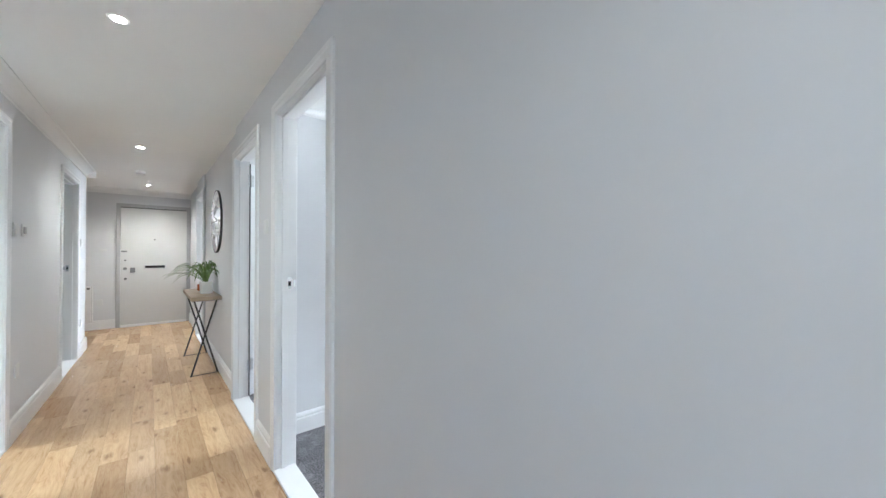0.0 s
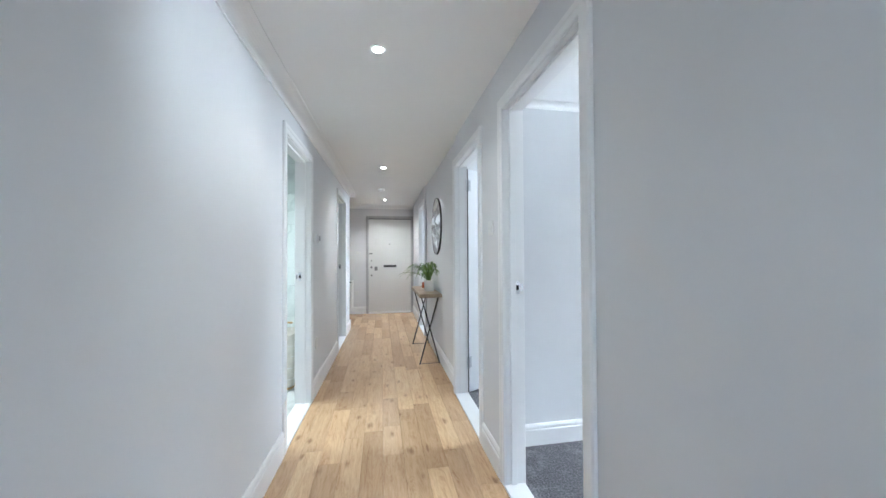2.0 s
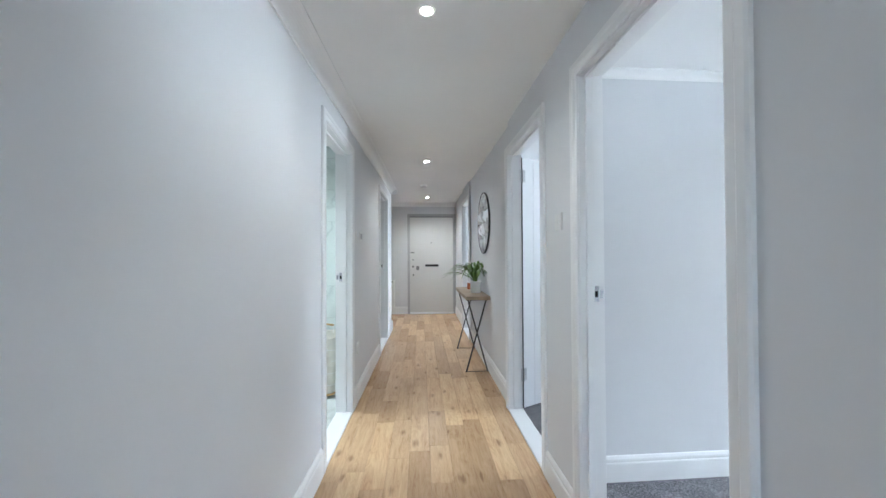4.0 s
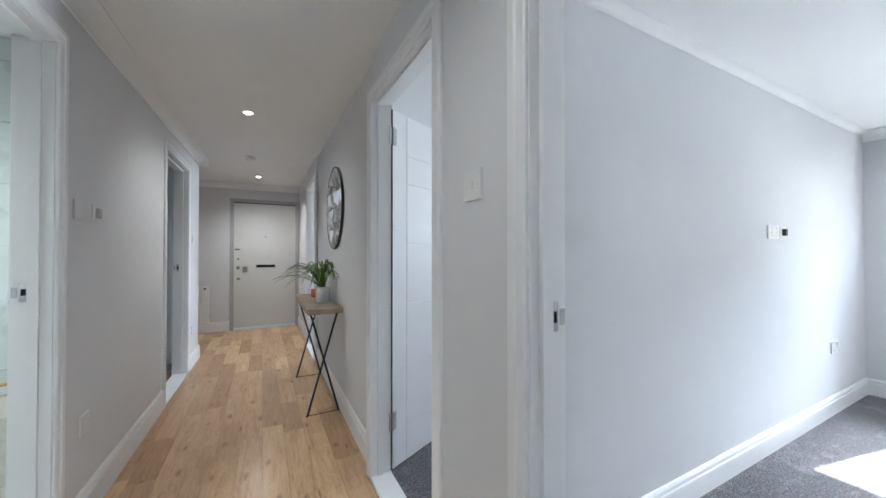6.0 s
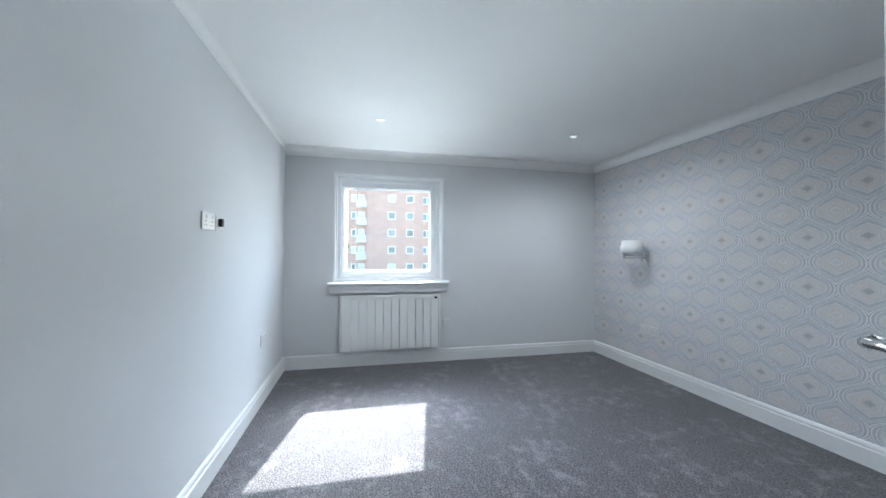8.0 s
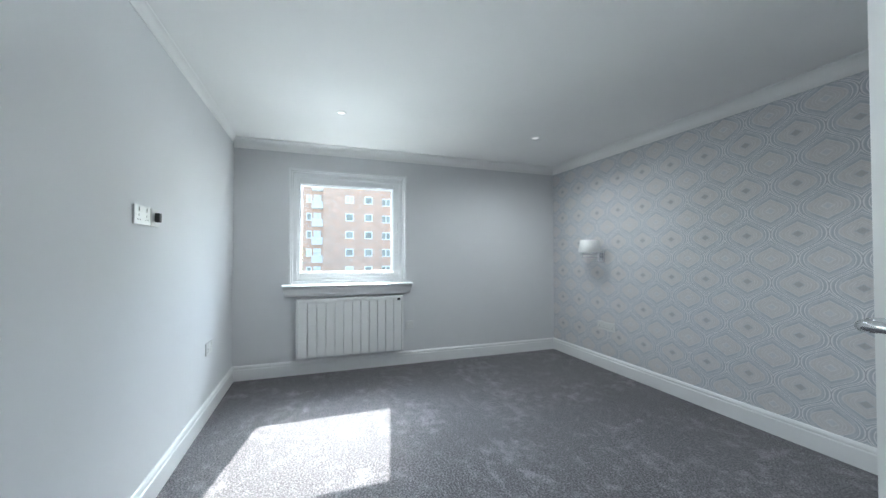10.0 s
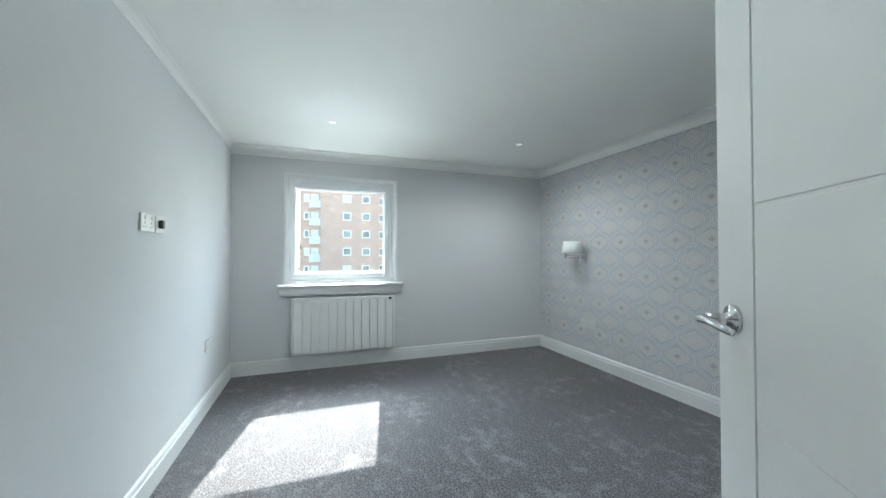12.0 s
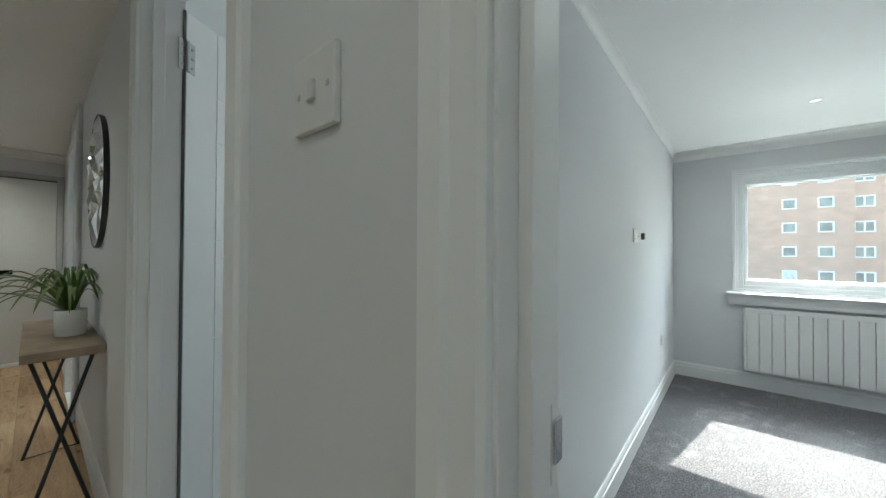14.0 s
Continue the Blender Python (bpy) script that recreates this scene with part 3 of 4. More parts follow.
def door_leaf(parent, m, w, h=2.03, t=0.04, handle_x=None):
    """A moulded white leaf built along local x from its hinge edge, y its thickness, and placed by m."""
    bm = B()
    core = 0.003
    box(bm, 0, w, core, t - core, 0, h, 0.0015)
    bmesh.ops.transform(bm, matrix=m, verts=bm.verts)
    leaf = part("leaf", bm, LEAF, parent, "white painted door leaf with grooved panels")
    zs = [0.21, 0.565, 0.92, 1.27, 1.625, 1.79]
    pieces = [("stile", 0, 0.115, 0, h), ("stile", w - 0.115, w, 0, h), ("rail", 0.121, w - 0.121, 0, zs[0] - 0.003), ("rail", 0.121, w - 0.121, zs[-1] + 0.003, h)]
    pieces += [("panel", 0.121, w - 0.121, a + 0.003, b - 0.003) for a, b in zip(zs, zs[1:])]
    for name, a, b, c, d in pieces:
        for y0, y1 in ((0.0, core + 0.002), (t - core - 0.002, t)):
            q = box(B(), a, b, y0, y1, c, d, 0.0015)
            bmesh.ops.transform(q, matrix=m, verts=q.verts)
            part(name, q, LEAF, leaf)
    if handle_x is not None:
        for sgn, y in ((-1, 0.0), (1, t)):
            q = B()
            at = Vector((handle_x, y, 1.072))
            rose = Matrix.Rotation(radians(90 * -sgn), 4, "X")
            lathe(q, [(0, 0), (0.026, 0), (0.0265, 0.004), (0.025, 0.008), (0.012, 0.0095), (0.0105, 0.02), (0.0105, 0.045), (0, 0.047)], at, 28, rose)
            away = Vector((-1, 0, 0)) if handle_x > w / 2 else Vector((1, 0, 0))
            yo = Vector((0, sgn, 0))
            pts = [at + yo * 0.045, at + yo * 0.058 + away * 0.008, at + yo * 0.063 + away * 0.025 + Vector((0, 0, 0.003)), at + yo * 0.062 + away * 0.055 + Vector((0, 0, 0.004)), at + yo * 0.057 + away * 0.085 + Vector((0, 0, -0.001)), at + yo * 0.05 + away * 0.103 + Vector((0, 0, -0.006))]
            tube(q, pts, [0.0085, 0.0085, 0.0078, 0.0072, 0.0066, 0.0055], 12)
            bmesh.ops.transform(q, matrix=m, verts=q.verts)
            part("lever_handle", q, CHROME, leaf, "polished chrome lever handle on a round rose", smooth=True)
    for z in (0.22, 1.83):
        q = B()
        cyl(q, (0.0, -0.006, z), (0.0, -0.006, z + 0.1), 0.0065, 12)
        box(q, -0.03, 0.0, -0.005, -0.0015, z, z + 0.1)
        box(q, 0.0, 0.028, -0.0035, -0.0005, z, z + 0.1)
        for k in (0.033, 0.066):
            cyl(q, (0.0, -0.006, z + k - 0.001), (0.0, -0.006, z + k + 0.001), 0.0072, 12)
        bmesh.ops.transform(q, matrix=m, verts=q.verts)
        hinge = part("hinge", q, SATIN, leaf, "brushed steel butt hinge")
        for k in (0.018, 0.05, 0.082):
            for u in (-0.018, 0.017):
                q = cyl(B(), (u, -0.0065, z + k), (u, -0.003, z + k), 0.0042, 10)
                bmesh.ops.transform(q, matrix=m, verts=q.verts)
                part("screw", q, FRAMEGREY, leaf)
    return leaf


def doorway(name, xa, xb, y0, y1, label, strike_at=None):
    """A lined opening: xa the corridor's face, xb the room's; y0 to y1 clear."""
    s = 1 if xb > xa else -1
    d = thing(name, (xa, (y0 + y1) / 2, 0), label, "door", kind="structure")
    lo, hi = min(xa, xb) - 0.002, max(xa, xb) + 0.002
    for a, b in ((y0 - 0.015, y0), (y1, y1 + 0.015)):
        part("lining", box(B(), lo, hi, a, b, 0, TOP + 0.01, 0.001), GLOSS, d)
    part("head_lining", box(B(), lo, hi, y0 - 0.015, y1 + 0.015, TOP - 0.004, TOP + 0.012, 0.001), GLOSS, d)
    xs = sorted((xb - s * 0.042, xb - s * 0.074))
    for a, b in ((y0 - 0.001, y0 + 0.012), (y1 - 0.012, y1 + 0.001)):
        part("stop", box(B(), *xs, a, b, 0, TOP - 0.004, 0.0015), GLOSS, d)
    part("head_stop", box(B(), *xs, y0, y1, TOP - 0.017, TOP - 0.003, 0.0015), GLOSS, d)
    for x, o in ((xa, -s), (xb, s)):
        for y, side in ((y0 - 0.004, -1), (y1 + 0.004, 1)):
            q = B()
            ends = [[q.verts.new((x + o * b, y + side * a, z if k == 0 else z + a)) for a, b in ARCH] for k, z in ((0, 0.0), (1, TOP))]
            c = len(ARCH)
            for i in range(c):
                q.faces.new((ends[0][i], ends[0][(i + 1) % c], ends[1][(i + 1) % c], ends[1][i]))
            q.faces.new(ends[0][::-1])
            q.faces.new(ends[1])
            part("architrave", q, GLOSS, d)
        q = B()
        ends = [[q.verts.new((x + o * b, y + e * a, TOP + a)) for a, b in ARCH] for y, e in ((y0 - 0.004, -1), (y1 + 0.004, 1))]
        c = len(ARCH)
        for i in range(c):
            q.faces.new((ends[0][i], ends[0][(i + 1) % c], ends[1][(i + 1) % c], ends[1][i]))
        q.faces.new(ends[0][::-1])
        q.faces.new(ends[1])
        part("head_architrave", q, GLOSS, d)
    part("threshold", box(B(), *sorted((xa - s * 0.012, xb + s * 0.006)), y0, y1, -0.02, 0.012, 0.003), GLOSS, d, "white painted threshold board")
    if strike_at is not None:
        e = 1 if strike_at == y0 else -1
        q = B()
        xm = xb - s * 0.03
        box(q, xm - 0.012, xm + 0.012, *sorted((strike_at, strike_at + e * 0.002)), 1.045, 1.115, 0.0005)
        box(q, *sorted((xb - s * 0.012, xb + s * 0.003)), *sorted((strike_at, strike_at + e * 0.003)), 1.06, 1.098, 0.0005)
        plate = part("strike_plate", q, CHROME, d, "chrome strike plate")
        part("latch_hole", box(B(), xm - 0.007, xm + 0.007, *sorted((strike_at + e * 0.0018, strike_at + e * 0.0026)), 1.066, 1.092), SLOT, plate, "dark latch hole")
    return d


door = doorway("door_1", XR, XR2, 1.805, 2.56, "white panelled bedroom door standing open into the carpeted room", 2.56)
door_leaf(door, pose(1.042, 1.797, 0.012, 0, 0, -34.5) @ pose(0, -0.04, 0), 0.70, handle_x=0.642)
door = doorway("door_2", XR, XR2, 3.06, 3.83, "white panelled door standing open into a carpeted room")
door_leaf(door, Matrix.Translation((1.049, 3.838, 0.012)) @ Matrix.Rotation(radians(27), 4, "Z") @ Matrix.Diagonal((1, 1, 1, 1)), 0.76, handle_x=0.70)
# shade of the hinge gap, put in as a dark strip
part("edge_strip", box(B(), 1.037, 1.044, 3.826, 3.834, 0.014, 2.04), SEAL_AND_GAP, door, "dark strip standing in for the shade of the hinge gap")
door = doorway("door_3", XR, XR2, 6.185, 6.915, "white panelled door standing open near the entrance")
door_leaf(door, Matrix.Translation((1.043, 6.917, 0.012)) @ Matrix.Rotation(radians(20), 4, "Z"), 0.72, handle_x=0.66)
lean(doorway("door_4", XL, XL2, 3.165, 3.87, "white lined doorway to the tiled bathroom", 3.87))
lean(doorway("door_5", XL, XL2, 5.49, 6.31, "white lined doorway opposite the console table", 6.31))

# entrance door
door = thing("door_6", (0.42, YEND, 0), "white flush entrance door, closed, with letter plate and locks", "door", kind="structure")
for a, b in ((-0.06, -0.005), (0.898, 0.953)):
    part("frame", box(B(), a, b, YEND - 0.035, YEND - 0.001, 0, 2.095, 0.004), FRAMEGREY, door, "pale grey door frame")
part("frame_head", box(B(), -0.005, 0.898, YEND - 0.035, YEND - 0.001, 2.04, 2.095, 0.004), FRAMEGREY, door)
part("seal", box(B(), -0.005, 0.898, YEND - 0.012, YEND - 0.001, 2.022, 2.04), SEAL_AND_GAP, door)
leaf = part("leaf", box(B(), -0.001, 0.894, YEND - 0.03, YEND - 0.004, 0.035, 2.024, 0.003), OFFWHITE, door)
part("sill", box(B(), -0.005, 0.898, YEND - 0.06, YEND - 0.001, 0, 0.035, 0.006), GLOSS, door)
plate = part("letter_plate", box(B(), 0.297, 0.60, YEND - 0.036, YEND - 0.029, 0.973, 1.052, 0.003), SATIN, leaf, "steel letter plate")
part("letter_slot", box(B(), 0.311, 0.586, YEND - 0.039, YEND - 0.0355, 0.99, 1.034), SLOT, leaf, "black letter slot")
part("spyhole", cyl(B(), (0.44, YEND - 0.036, 1.49), (0.44, YEND - 0.029, 1.49), 0.012), DULL, leaf)
for x, z, r in ((0.055, 0.99, 0.024), (0.06, 0.815, 0.02), (0.055, 1.13, 0.014)):
    part("lock", cyl(B(), (x, YEND - 0.045, z), (x, YEND - 0.029, z), r, 20), DULL, leaf)
part("night_latch", box(B(), 0.12, 0.185, YEND - 0.06, YEND - 0.029, 0.92, 1.005, 0.006), DULL, leaf)
part("chain_keeper", box(B(), 0.005, 0.08, YEND - 0.045, YEND - 0.029, 1.27, 1.295, 0.004), DULL, leaf)

# ---- bedroom window ----
win = thing("window_1", (BX, (WY0 + WY1) / 2, WZ0), "white plastic casement window with one pane, closed", "window", kind="structure")
GX = 5.19
GY0, GY1, GZ0, GZ1 = 1.460, 2.388, 1.012, 1.893


def ring(x0, x1, a0, a1, b0, b1, inner, bevel=0.003):
    """A rectangular frame in the wall's plane: outer y a0..a1, z b0..b1, and its inner edges."""
    c0, c1, d0, d1 = inner
    bm = B()
    for args in ((a0, c0, b0, b1), (c1, a1, b0, b1), (c0, c1, b0, d0), (c0, c1, d1, b1)):
        box(bm, x0, x1, *args, bevel)
    return bm


part("casing", ring(BX - 0.006, BX + 0.05, WY0 - 0.004, WY1 + 0.004, WZ0 - 0.004, WZ1 + 0.004, (WY0 + 0.022, WY1 - 0.022, WZ0 + 0.006, WZ1 - 0.022)), UPVC, win)
part("inner_casing", ring(BX + 0.018, BX + 0.06, WY0 + 0.02, WY1 - 0.02, WZ0, WZ1 - 0.02, (WY0 + 0.038, WY1 - 0.038, WZ0 + 0.02, WZ1 - 0.036)), UPVC, win)
part("window_frame", ring(BX + 0.045, BX + 0.115, WY0 + 0.004, WY1 - 0.004, WZ0, WZ1 - 0.004, (WY0 + 0.078, WY1 - 0.078, WZ0 + 0.055, WZ1 - 0.085)), UPVC, win)
sash = part("sash", ring(BX + 0.055, BX + 0.125, WY0 + 0.07, WY1 - 0.07, WZ0 + 0.046, WZ1 - 0.078, (GY0 - 0.012, GY1 + 0.012, GZ0 - 0.012, GZ1 + 0.012), 0.005), UPVC, win)
part("glazing_bead", ring(BX + 0.075, BX + 0.118, GY0 - 0.014, GY1 + 0.014, GZ0 - 0.014, GZ1 + 0.014, (GY0, GY1, GZ0, GZ1), 0.004), UPVC, sash)
part("gasket", ring(BX + 0.094, BX + 0.106, GY0 - 0.002, GY1 + 0.002, GZ0 - 0.002, GZ1 + 0.002, (GY0 + 0.003, GY1 - 0.003, GZ0 + 0.003, GZ1 - 0.003), 0.0), FRAMEGREY, sash)
pane = part("pane", box(B(), GX + 0.003, GX + 0.008, GY0 - 0.004, GY1 + 0.004, GZ0 - 0.004, GZ1 + 0.004), GLASS, sash, "clear glass pane with a faint glare veil mixed in")
pane.visible_shadow = False
part("trickle_vent", box(B(), BX + 0.036, BX + 0.05, 1.62, 2.12, WZ1 - 0.075, WZ1 - 0.058, 0.003), UPVC, win)
bm = B()
box(bm, BX + 0.047, BX + 0.057, WY0 + 0.095, WY0 + 0.117, 1.40, 1.47, 0.003)
tube(bm, [(BX + 0.045, WY0 + 0.106, 1.435), (BX + 0.02, WY0 + 0.106, 1.435), (BX + 0.014, WY0 + 0.106, 1.442), (BX + 0.014, WY0 + 0.106, 1.53)], 0.008, 10)
part("handle", bm, UPVC, win, "white window handle")
for z in (1.03, 1.86):
    part("hinge_cover", box(B(), BX + 0.04, BX + 0.056, WY1 - 0.072, WY1 - 0.058, z, z + 0.09, 0.003), UPVC, win)
# deep moulded sill with splayed ends
bm = B()
prof = [(0.0, 0.775), (0.05, 0.775), (0.062, 0.80), (0.075, 0.845), (0.088, 0.868), (0.105, 0.872), (0.105, 0.884), (0.09, 0.890), (0.0, 0.890)]
ends = []
for y, e in ((1.263, -1), (2.546, 1)):
    ends.append([bm.verts.new((BX - a, y + e * (-0.022 + 0.024 * (z - 0.775) / 0.115), z)) for a, z in prof])
for i in range(len(prof)):
    bm.faces.new((ends[0][i], ends[0][(i + 1) % len(prof)], ends[1][(i + 1) % len(prof)], ends[1][i]))
bm.faces.new(ends[0][::-1])
bm.faces.new(ends[1])
box(bm, BX - 0.002, BX + 0.05, WY0 - 0.002, WY1 + 0.002, WZ0 - 0.012, WZ0 + 0.002)
part("window_sill", bm, GLOSS, win, "deep moulded white window sill with splayed ends")
# the windows of the other two rooms, out of sight
for k, (a, b) in enumerate(((3.35, 4.55), (6.5, 7.7))):
    w2 = thing("window_%d" % (k + 2), (BX, a, WZ0), "white plastic window frame", "window", kind="structure")
    part("window_frame", ring(BX + 0.05, BX + 0.12, a, b, WZ0, WZ1, (a + 0.1, b - 0.1, WZ0 + 0.1, WZ1 - 0.1)), UPVC, w2)


# ---- fittings ----
def electric_radiator(name, m, w, h, fins, label):
    """Local: x along the wall, y out of the wall (0 the wall), z up from the lower edge."""
    t = thing(name, (0, 0, 0), label, "radiator")
    t.matrix_world = m

    def loc(name, bm, mt, lab=""):
        bmesh.ops.recalc_face_normals(bm, faces=bm.faces)
        me = bpy.data.meshes.new(name)
        bm.to_mesh(me)
        bm.free()
        me.materials.append(mt)
        ob = new(name, me)
        ob.parent = t
        if lab:
            ob["label"] = lab
        return ob

    loc("back_panel", box(B(), 0.01, w - 0.01, 0.018, 0.05, 0.012, h - 0.012, 0.004), RADPAINT)
    pitch = (w - 0.045) / fins
    for k in range(fins):
        a = 0.022 + k * pitch
        loc("fin", box(B(), a + 0.0022, a + pitch - 0.0022, 0.045, 0.095, 0.0, h - 0.038, 0.003), RADPAINT)
    loc("top_rail", box(B(), 0.0222, w - 0.0242, 0.045, 0.0945, h - 0.0378, h, 0.004), RADPAINT)
    loc("end_cap", box(B(), 0.0, 0.022, 0.03, 0.092, 0.0, h, 0.009), RADPAINT)
    loc("end_cap", box(B(), w - 0.024, w, 0.03, 0.094, 0.0, h, 0.010), RADPAINT)
    loc("control_panel", box(B(), 0.028, 0.075, 0.09, 0.099, h - 0.05, h - 0.016, 0.003), PLASTIC)
    loc("display", box(B(), 0.036, 0.068, 0.098, 0.1005, h - 0.044, h - 0.022), SLOT, "dark display window")
    for x in (0.2, w - 0.2):
        loc("bracket", box(B(), x - 0.02, x + 0.02, 0.0, 0.02, 0.1, h - 0.1, 0.002), SATIN)
    return t


electric_radiator("electric_radiator", pose(BX, 1.362, 0.18, 0, 0, 90), 1.06, 0.572, 12, "white ribbed electric radiator on the wall under the window")
electric_radiator("electric_radiator", pose(-0.325, YEND, 0.14, 0, 0, 180), 0.62, 0.575, 7, "white electric panel radiator in the entrance hall")


def face_plate(name, m, w, h, label, category, bits=()):
    """A moulded plate: local x along the wall, z up, y out of the wall; bits are parts with a maker each."""
    t = thing(name, (0, 0, 0), label, category)
    t.matrix_world = m

    def loc(nm, bm, mt, lab=""):
        bmesh.ops.recalc_face_normals(bm, faces=bm.faces)
        me = bpy.data.meshes.new(nm)
        bm.to_mesh(me)
        bm.free()
        me.materials.append(mt)
        ob = new(nm, me)
        ob.parent = t
        if lab:
            ob["label"] = lab

    loc("plate", box(B(), -w / 2, w / 2, 0.0, 0.009, -h / 2, h / 2, 0.003), PLATE)
    for nm, args, mt in bits:
        loc(nm, box(B(), *args[:6], args[6] if len(args) > 6 else 0.0008), mt)
    return t


def socket_bits(cx):
    out = [("rocker", (cx - 0.012, cx + 0.002, 0.008, 0.0125, 0.016, 0.034), PLATE)]
    out += [("slot", (cx - 0.002, cx + 0.002, 0.0088, 0.0094, -0.006, 0.004), SLOT)]
    out += [("slot", (cx + s * 0.011 - 0.0035, cx + s * 0.011 + 0.0035, 0.0088, 0.0094, -0.022, -0.018), SLOT) for s in (-1, 1)]
    return out


screws = lambda w: [("screw", (s * w - 0.003, s * w + 0.003, 0.0085, 0.0098, -0.003, 0.003), SATIN) for s in (-1, 1)]
DOUBLE = socket_bits(-0.036) + socket_bits(0.036) + screws(0.06)
face_plate("socket", pose(3.262, north_y(3.262), 1.36, 0, 0, 180), 0.147, 0.087, "white double power socket high on the grey wall", "socket", DOUBLE)
face_plate("aerial_socket", pose(3.392, north_y(3.392), 1.36, 0, 0, 180), 0.087, 0.087, "white aerial socket with a black plug in it", "socket", [("coax_plug", (-0.014, 0.012, 0.009, 0.03, -0.02, 0.024, 0.003), BLACK), ("coax_tip", (-0.03, -0.012, 0.012, 0.022, -0.004, 0.004, 0.002), SATIN)])
face_plate("socket", pose(4.33, north_y(4.33), 0.50, 0, 0, 180), 0.147, 0.087, "white double power socket low on the grey wall", "socket", DOUBLE)
face_plate("socket", pose(4.235, south_y(4.235), 0.44), 0.235, 0.087, "white quadruple power socket on the patterned wallpaper", "socket", [b_ for c_ in (-0.087, -0.029, 0.029, 0.087) for b_ in socket_bits(c_)])
face_plate("fused_spur", pose(BX, 1.275, 0.42, 0, 0, 90), 0.087, 0.087, "white fused switch beside the radiator", "switch", [("rocker", (-0.02, -0.004, 0.008, 0.0125, -0.01, 0.01), PLATE), ("fuse_holder", (0.006, 0.026, 0.008, 0.011, -0.012, 0.012), PLATE)] + screws(0.03))
face_plate("light_switch", pose(XR, 2.795, 1.423, 0, 0, 90), 0.087, 0.087, "white light switch between two doorways", "switch", [("rocker", (-0.007, 0.007, 0.008, 0.0135, -0.011, 0.011, 0.002), PLATE)] + screws(0.03))
face_plate("thermostat", pose(XL + lean_x(4.235), 4.235, 1.42, 0, 0, -90), 0.082, 0.087, "white room thermostat with a grey screen", "thermostat", [("screen", (-0.022, 0.022, 0.009, 0.02, -0.024, 0.026, 0.004), FRAMEGREY)])
face_plate("blank_plate", pose(XL + lean_x(4.05), 4.05, 1.42, 0, 0, -90), 0.07, 0.087, "white blanking plate beside the thermostat", "plate", screws(0.025))
face_plate("light_switch", pose(XL + lean_x(6.56), 6.56, 1.385, 0, 0, -90), 0.087, 0.087, "white light switch near the entrance hall", "switch", [("rocker", (-0.007, 0.007, 0.008, 0.0135, -0.011, 0.011, 0.002), PLATE)] + screws(0.03))
face_plate("blank_plate", pose(XL + lean_x(4.13), 4.13, 0.45, 0, 0, -90), 0.087, 0.087, "plain pale blanking plate low on the corridor wall", "plate", screws(0.03))
face_plate("socket", pose(XL + lean_x(6.56), 6.56, 0.40, 0, 0, -90), 0.087, 0.087, "white power socket near the entrance hall", "socket", socket_bits(0))
face_plate("fused_spur", pose(-0.26, YEND, 0.44, 0, 0, 180), 0.087, 0.087, "white fused switch beside the hall radiator", "switch", [("rocker", (-0.02, -0.004, 0.008, 0.0125, -0.01, 0.01), PLATE)])
face_plate("light_switch", pose(-0.22, YEND, 1.30, 0, 0, 180), 0.10, 0.05, "small white switch beside the entrance door", "switch", [("rocker", (-0.007, 0.007, 0.008, 0.0135, -0.011, 0.011, 0.002), PLATE)])


def downlight(x, y, z, lit, label):
    t = thing("downlight", (x, y, z), label, "ceiling light", "recessed ceiling downlights")
    part("bezel", lathe(B(), [(0.026, 0.001), (0.027, -0.003), (0.033, -0.005), (0.040, -0.003), (0.041, 0.001)], (x, y, z), 28), PLASTIC, t, smooth=True)
    part("bulb", lathe(B(), [(0, -0.0015), (0.020, -0.0015), (0.0265, 0.0005)], (x, y, z), 24), BULB if lit else DIM, t, "round lamp lens")


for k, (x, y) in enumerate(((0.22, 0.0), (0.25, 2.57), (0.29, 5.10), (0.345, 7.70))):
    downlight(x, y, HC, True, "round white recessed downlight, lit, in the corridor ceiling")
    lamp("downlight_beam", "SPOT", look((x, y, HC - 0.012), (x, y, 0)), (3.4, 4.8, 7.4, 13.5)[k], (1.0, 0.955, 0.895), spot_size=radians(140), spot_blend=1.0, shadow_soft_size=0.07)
# the two at x 2.05 are unseen, added to even out the room's light
for x, y in ((4.14, 2.05), (4.15, 0.29), (2.05, 2.05), (2.05, 0.29)):
    downlight(x, y, HB, False, "round white recessed downlight, softly lit, in the bedroom ceiling")
    lamp("downlight_beam", "SPOT", look((x, y, HB - 0.012), (x, y, 0)), (10.0 if y > 1 else 20.0) if x > 3 else (9.0 if y > 1 else 20.0), (0.97, 0.98, 1.0), spot_size=radians(178 if x > 3 else 130), spot_blend=1.0, shadow_soft_size=0.24)
# the last one, in the west room, is an unseen lamp added as fill
for x, y in ((-1.25, 3.3), (-1.25, 3.95), (-1.6, 6.1)):
    downlight(x, y, HC, True, "round white recessed downlight, lit, in a side room ceiling")
    lamp("downlight_beam", "SPOT", look((x, y, HC - 0.012), (x, y, 0)), 12.0 if y < 5 else 5.0, (0.95, 1.0, 0.97), spot_size=radians(140), spot_blend=1.0, shadow_soft_size=0.03)
t = thing("smoke_alarm", (0.27, 6.55, HC), "round white smoke alarm on the corridor ceiling", "smoke alarm")
part("body", lathe(B(), [(0, -0.032), (0.03, -0.032), (0.036, -0.028), (0.05, -0.024), (0.055, -0.012), (0.056, 0.0)], (0.27, 6.55, HC), 28), PLASTIC, t, smooth=True)
part("vent_ring", lathe(B(), [(0.04, -0.030), (0.043, -0.0265), (0.047, -0.0275)], (0.27, 6.55, HC), 28), FRAMEGREY, t)

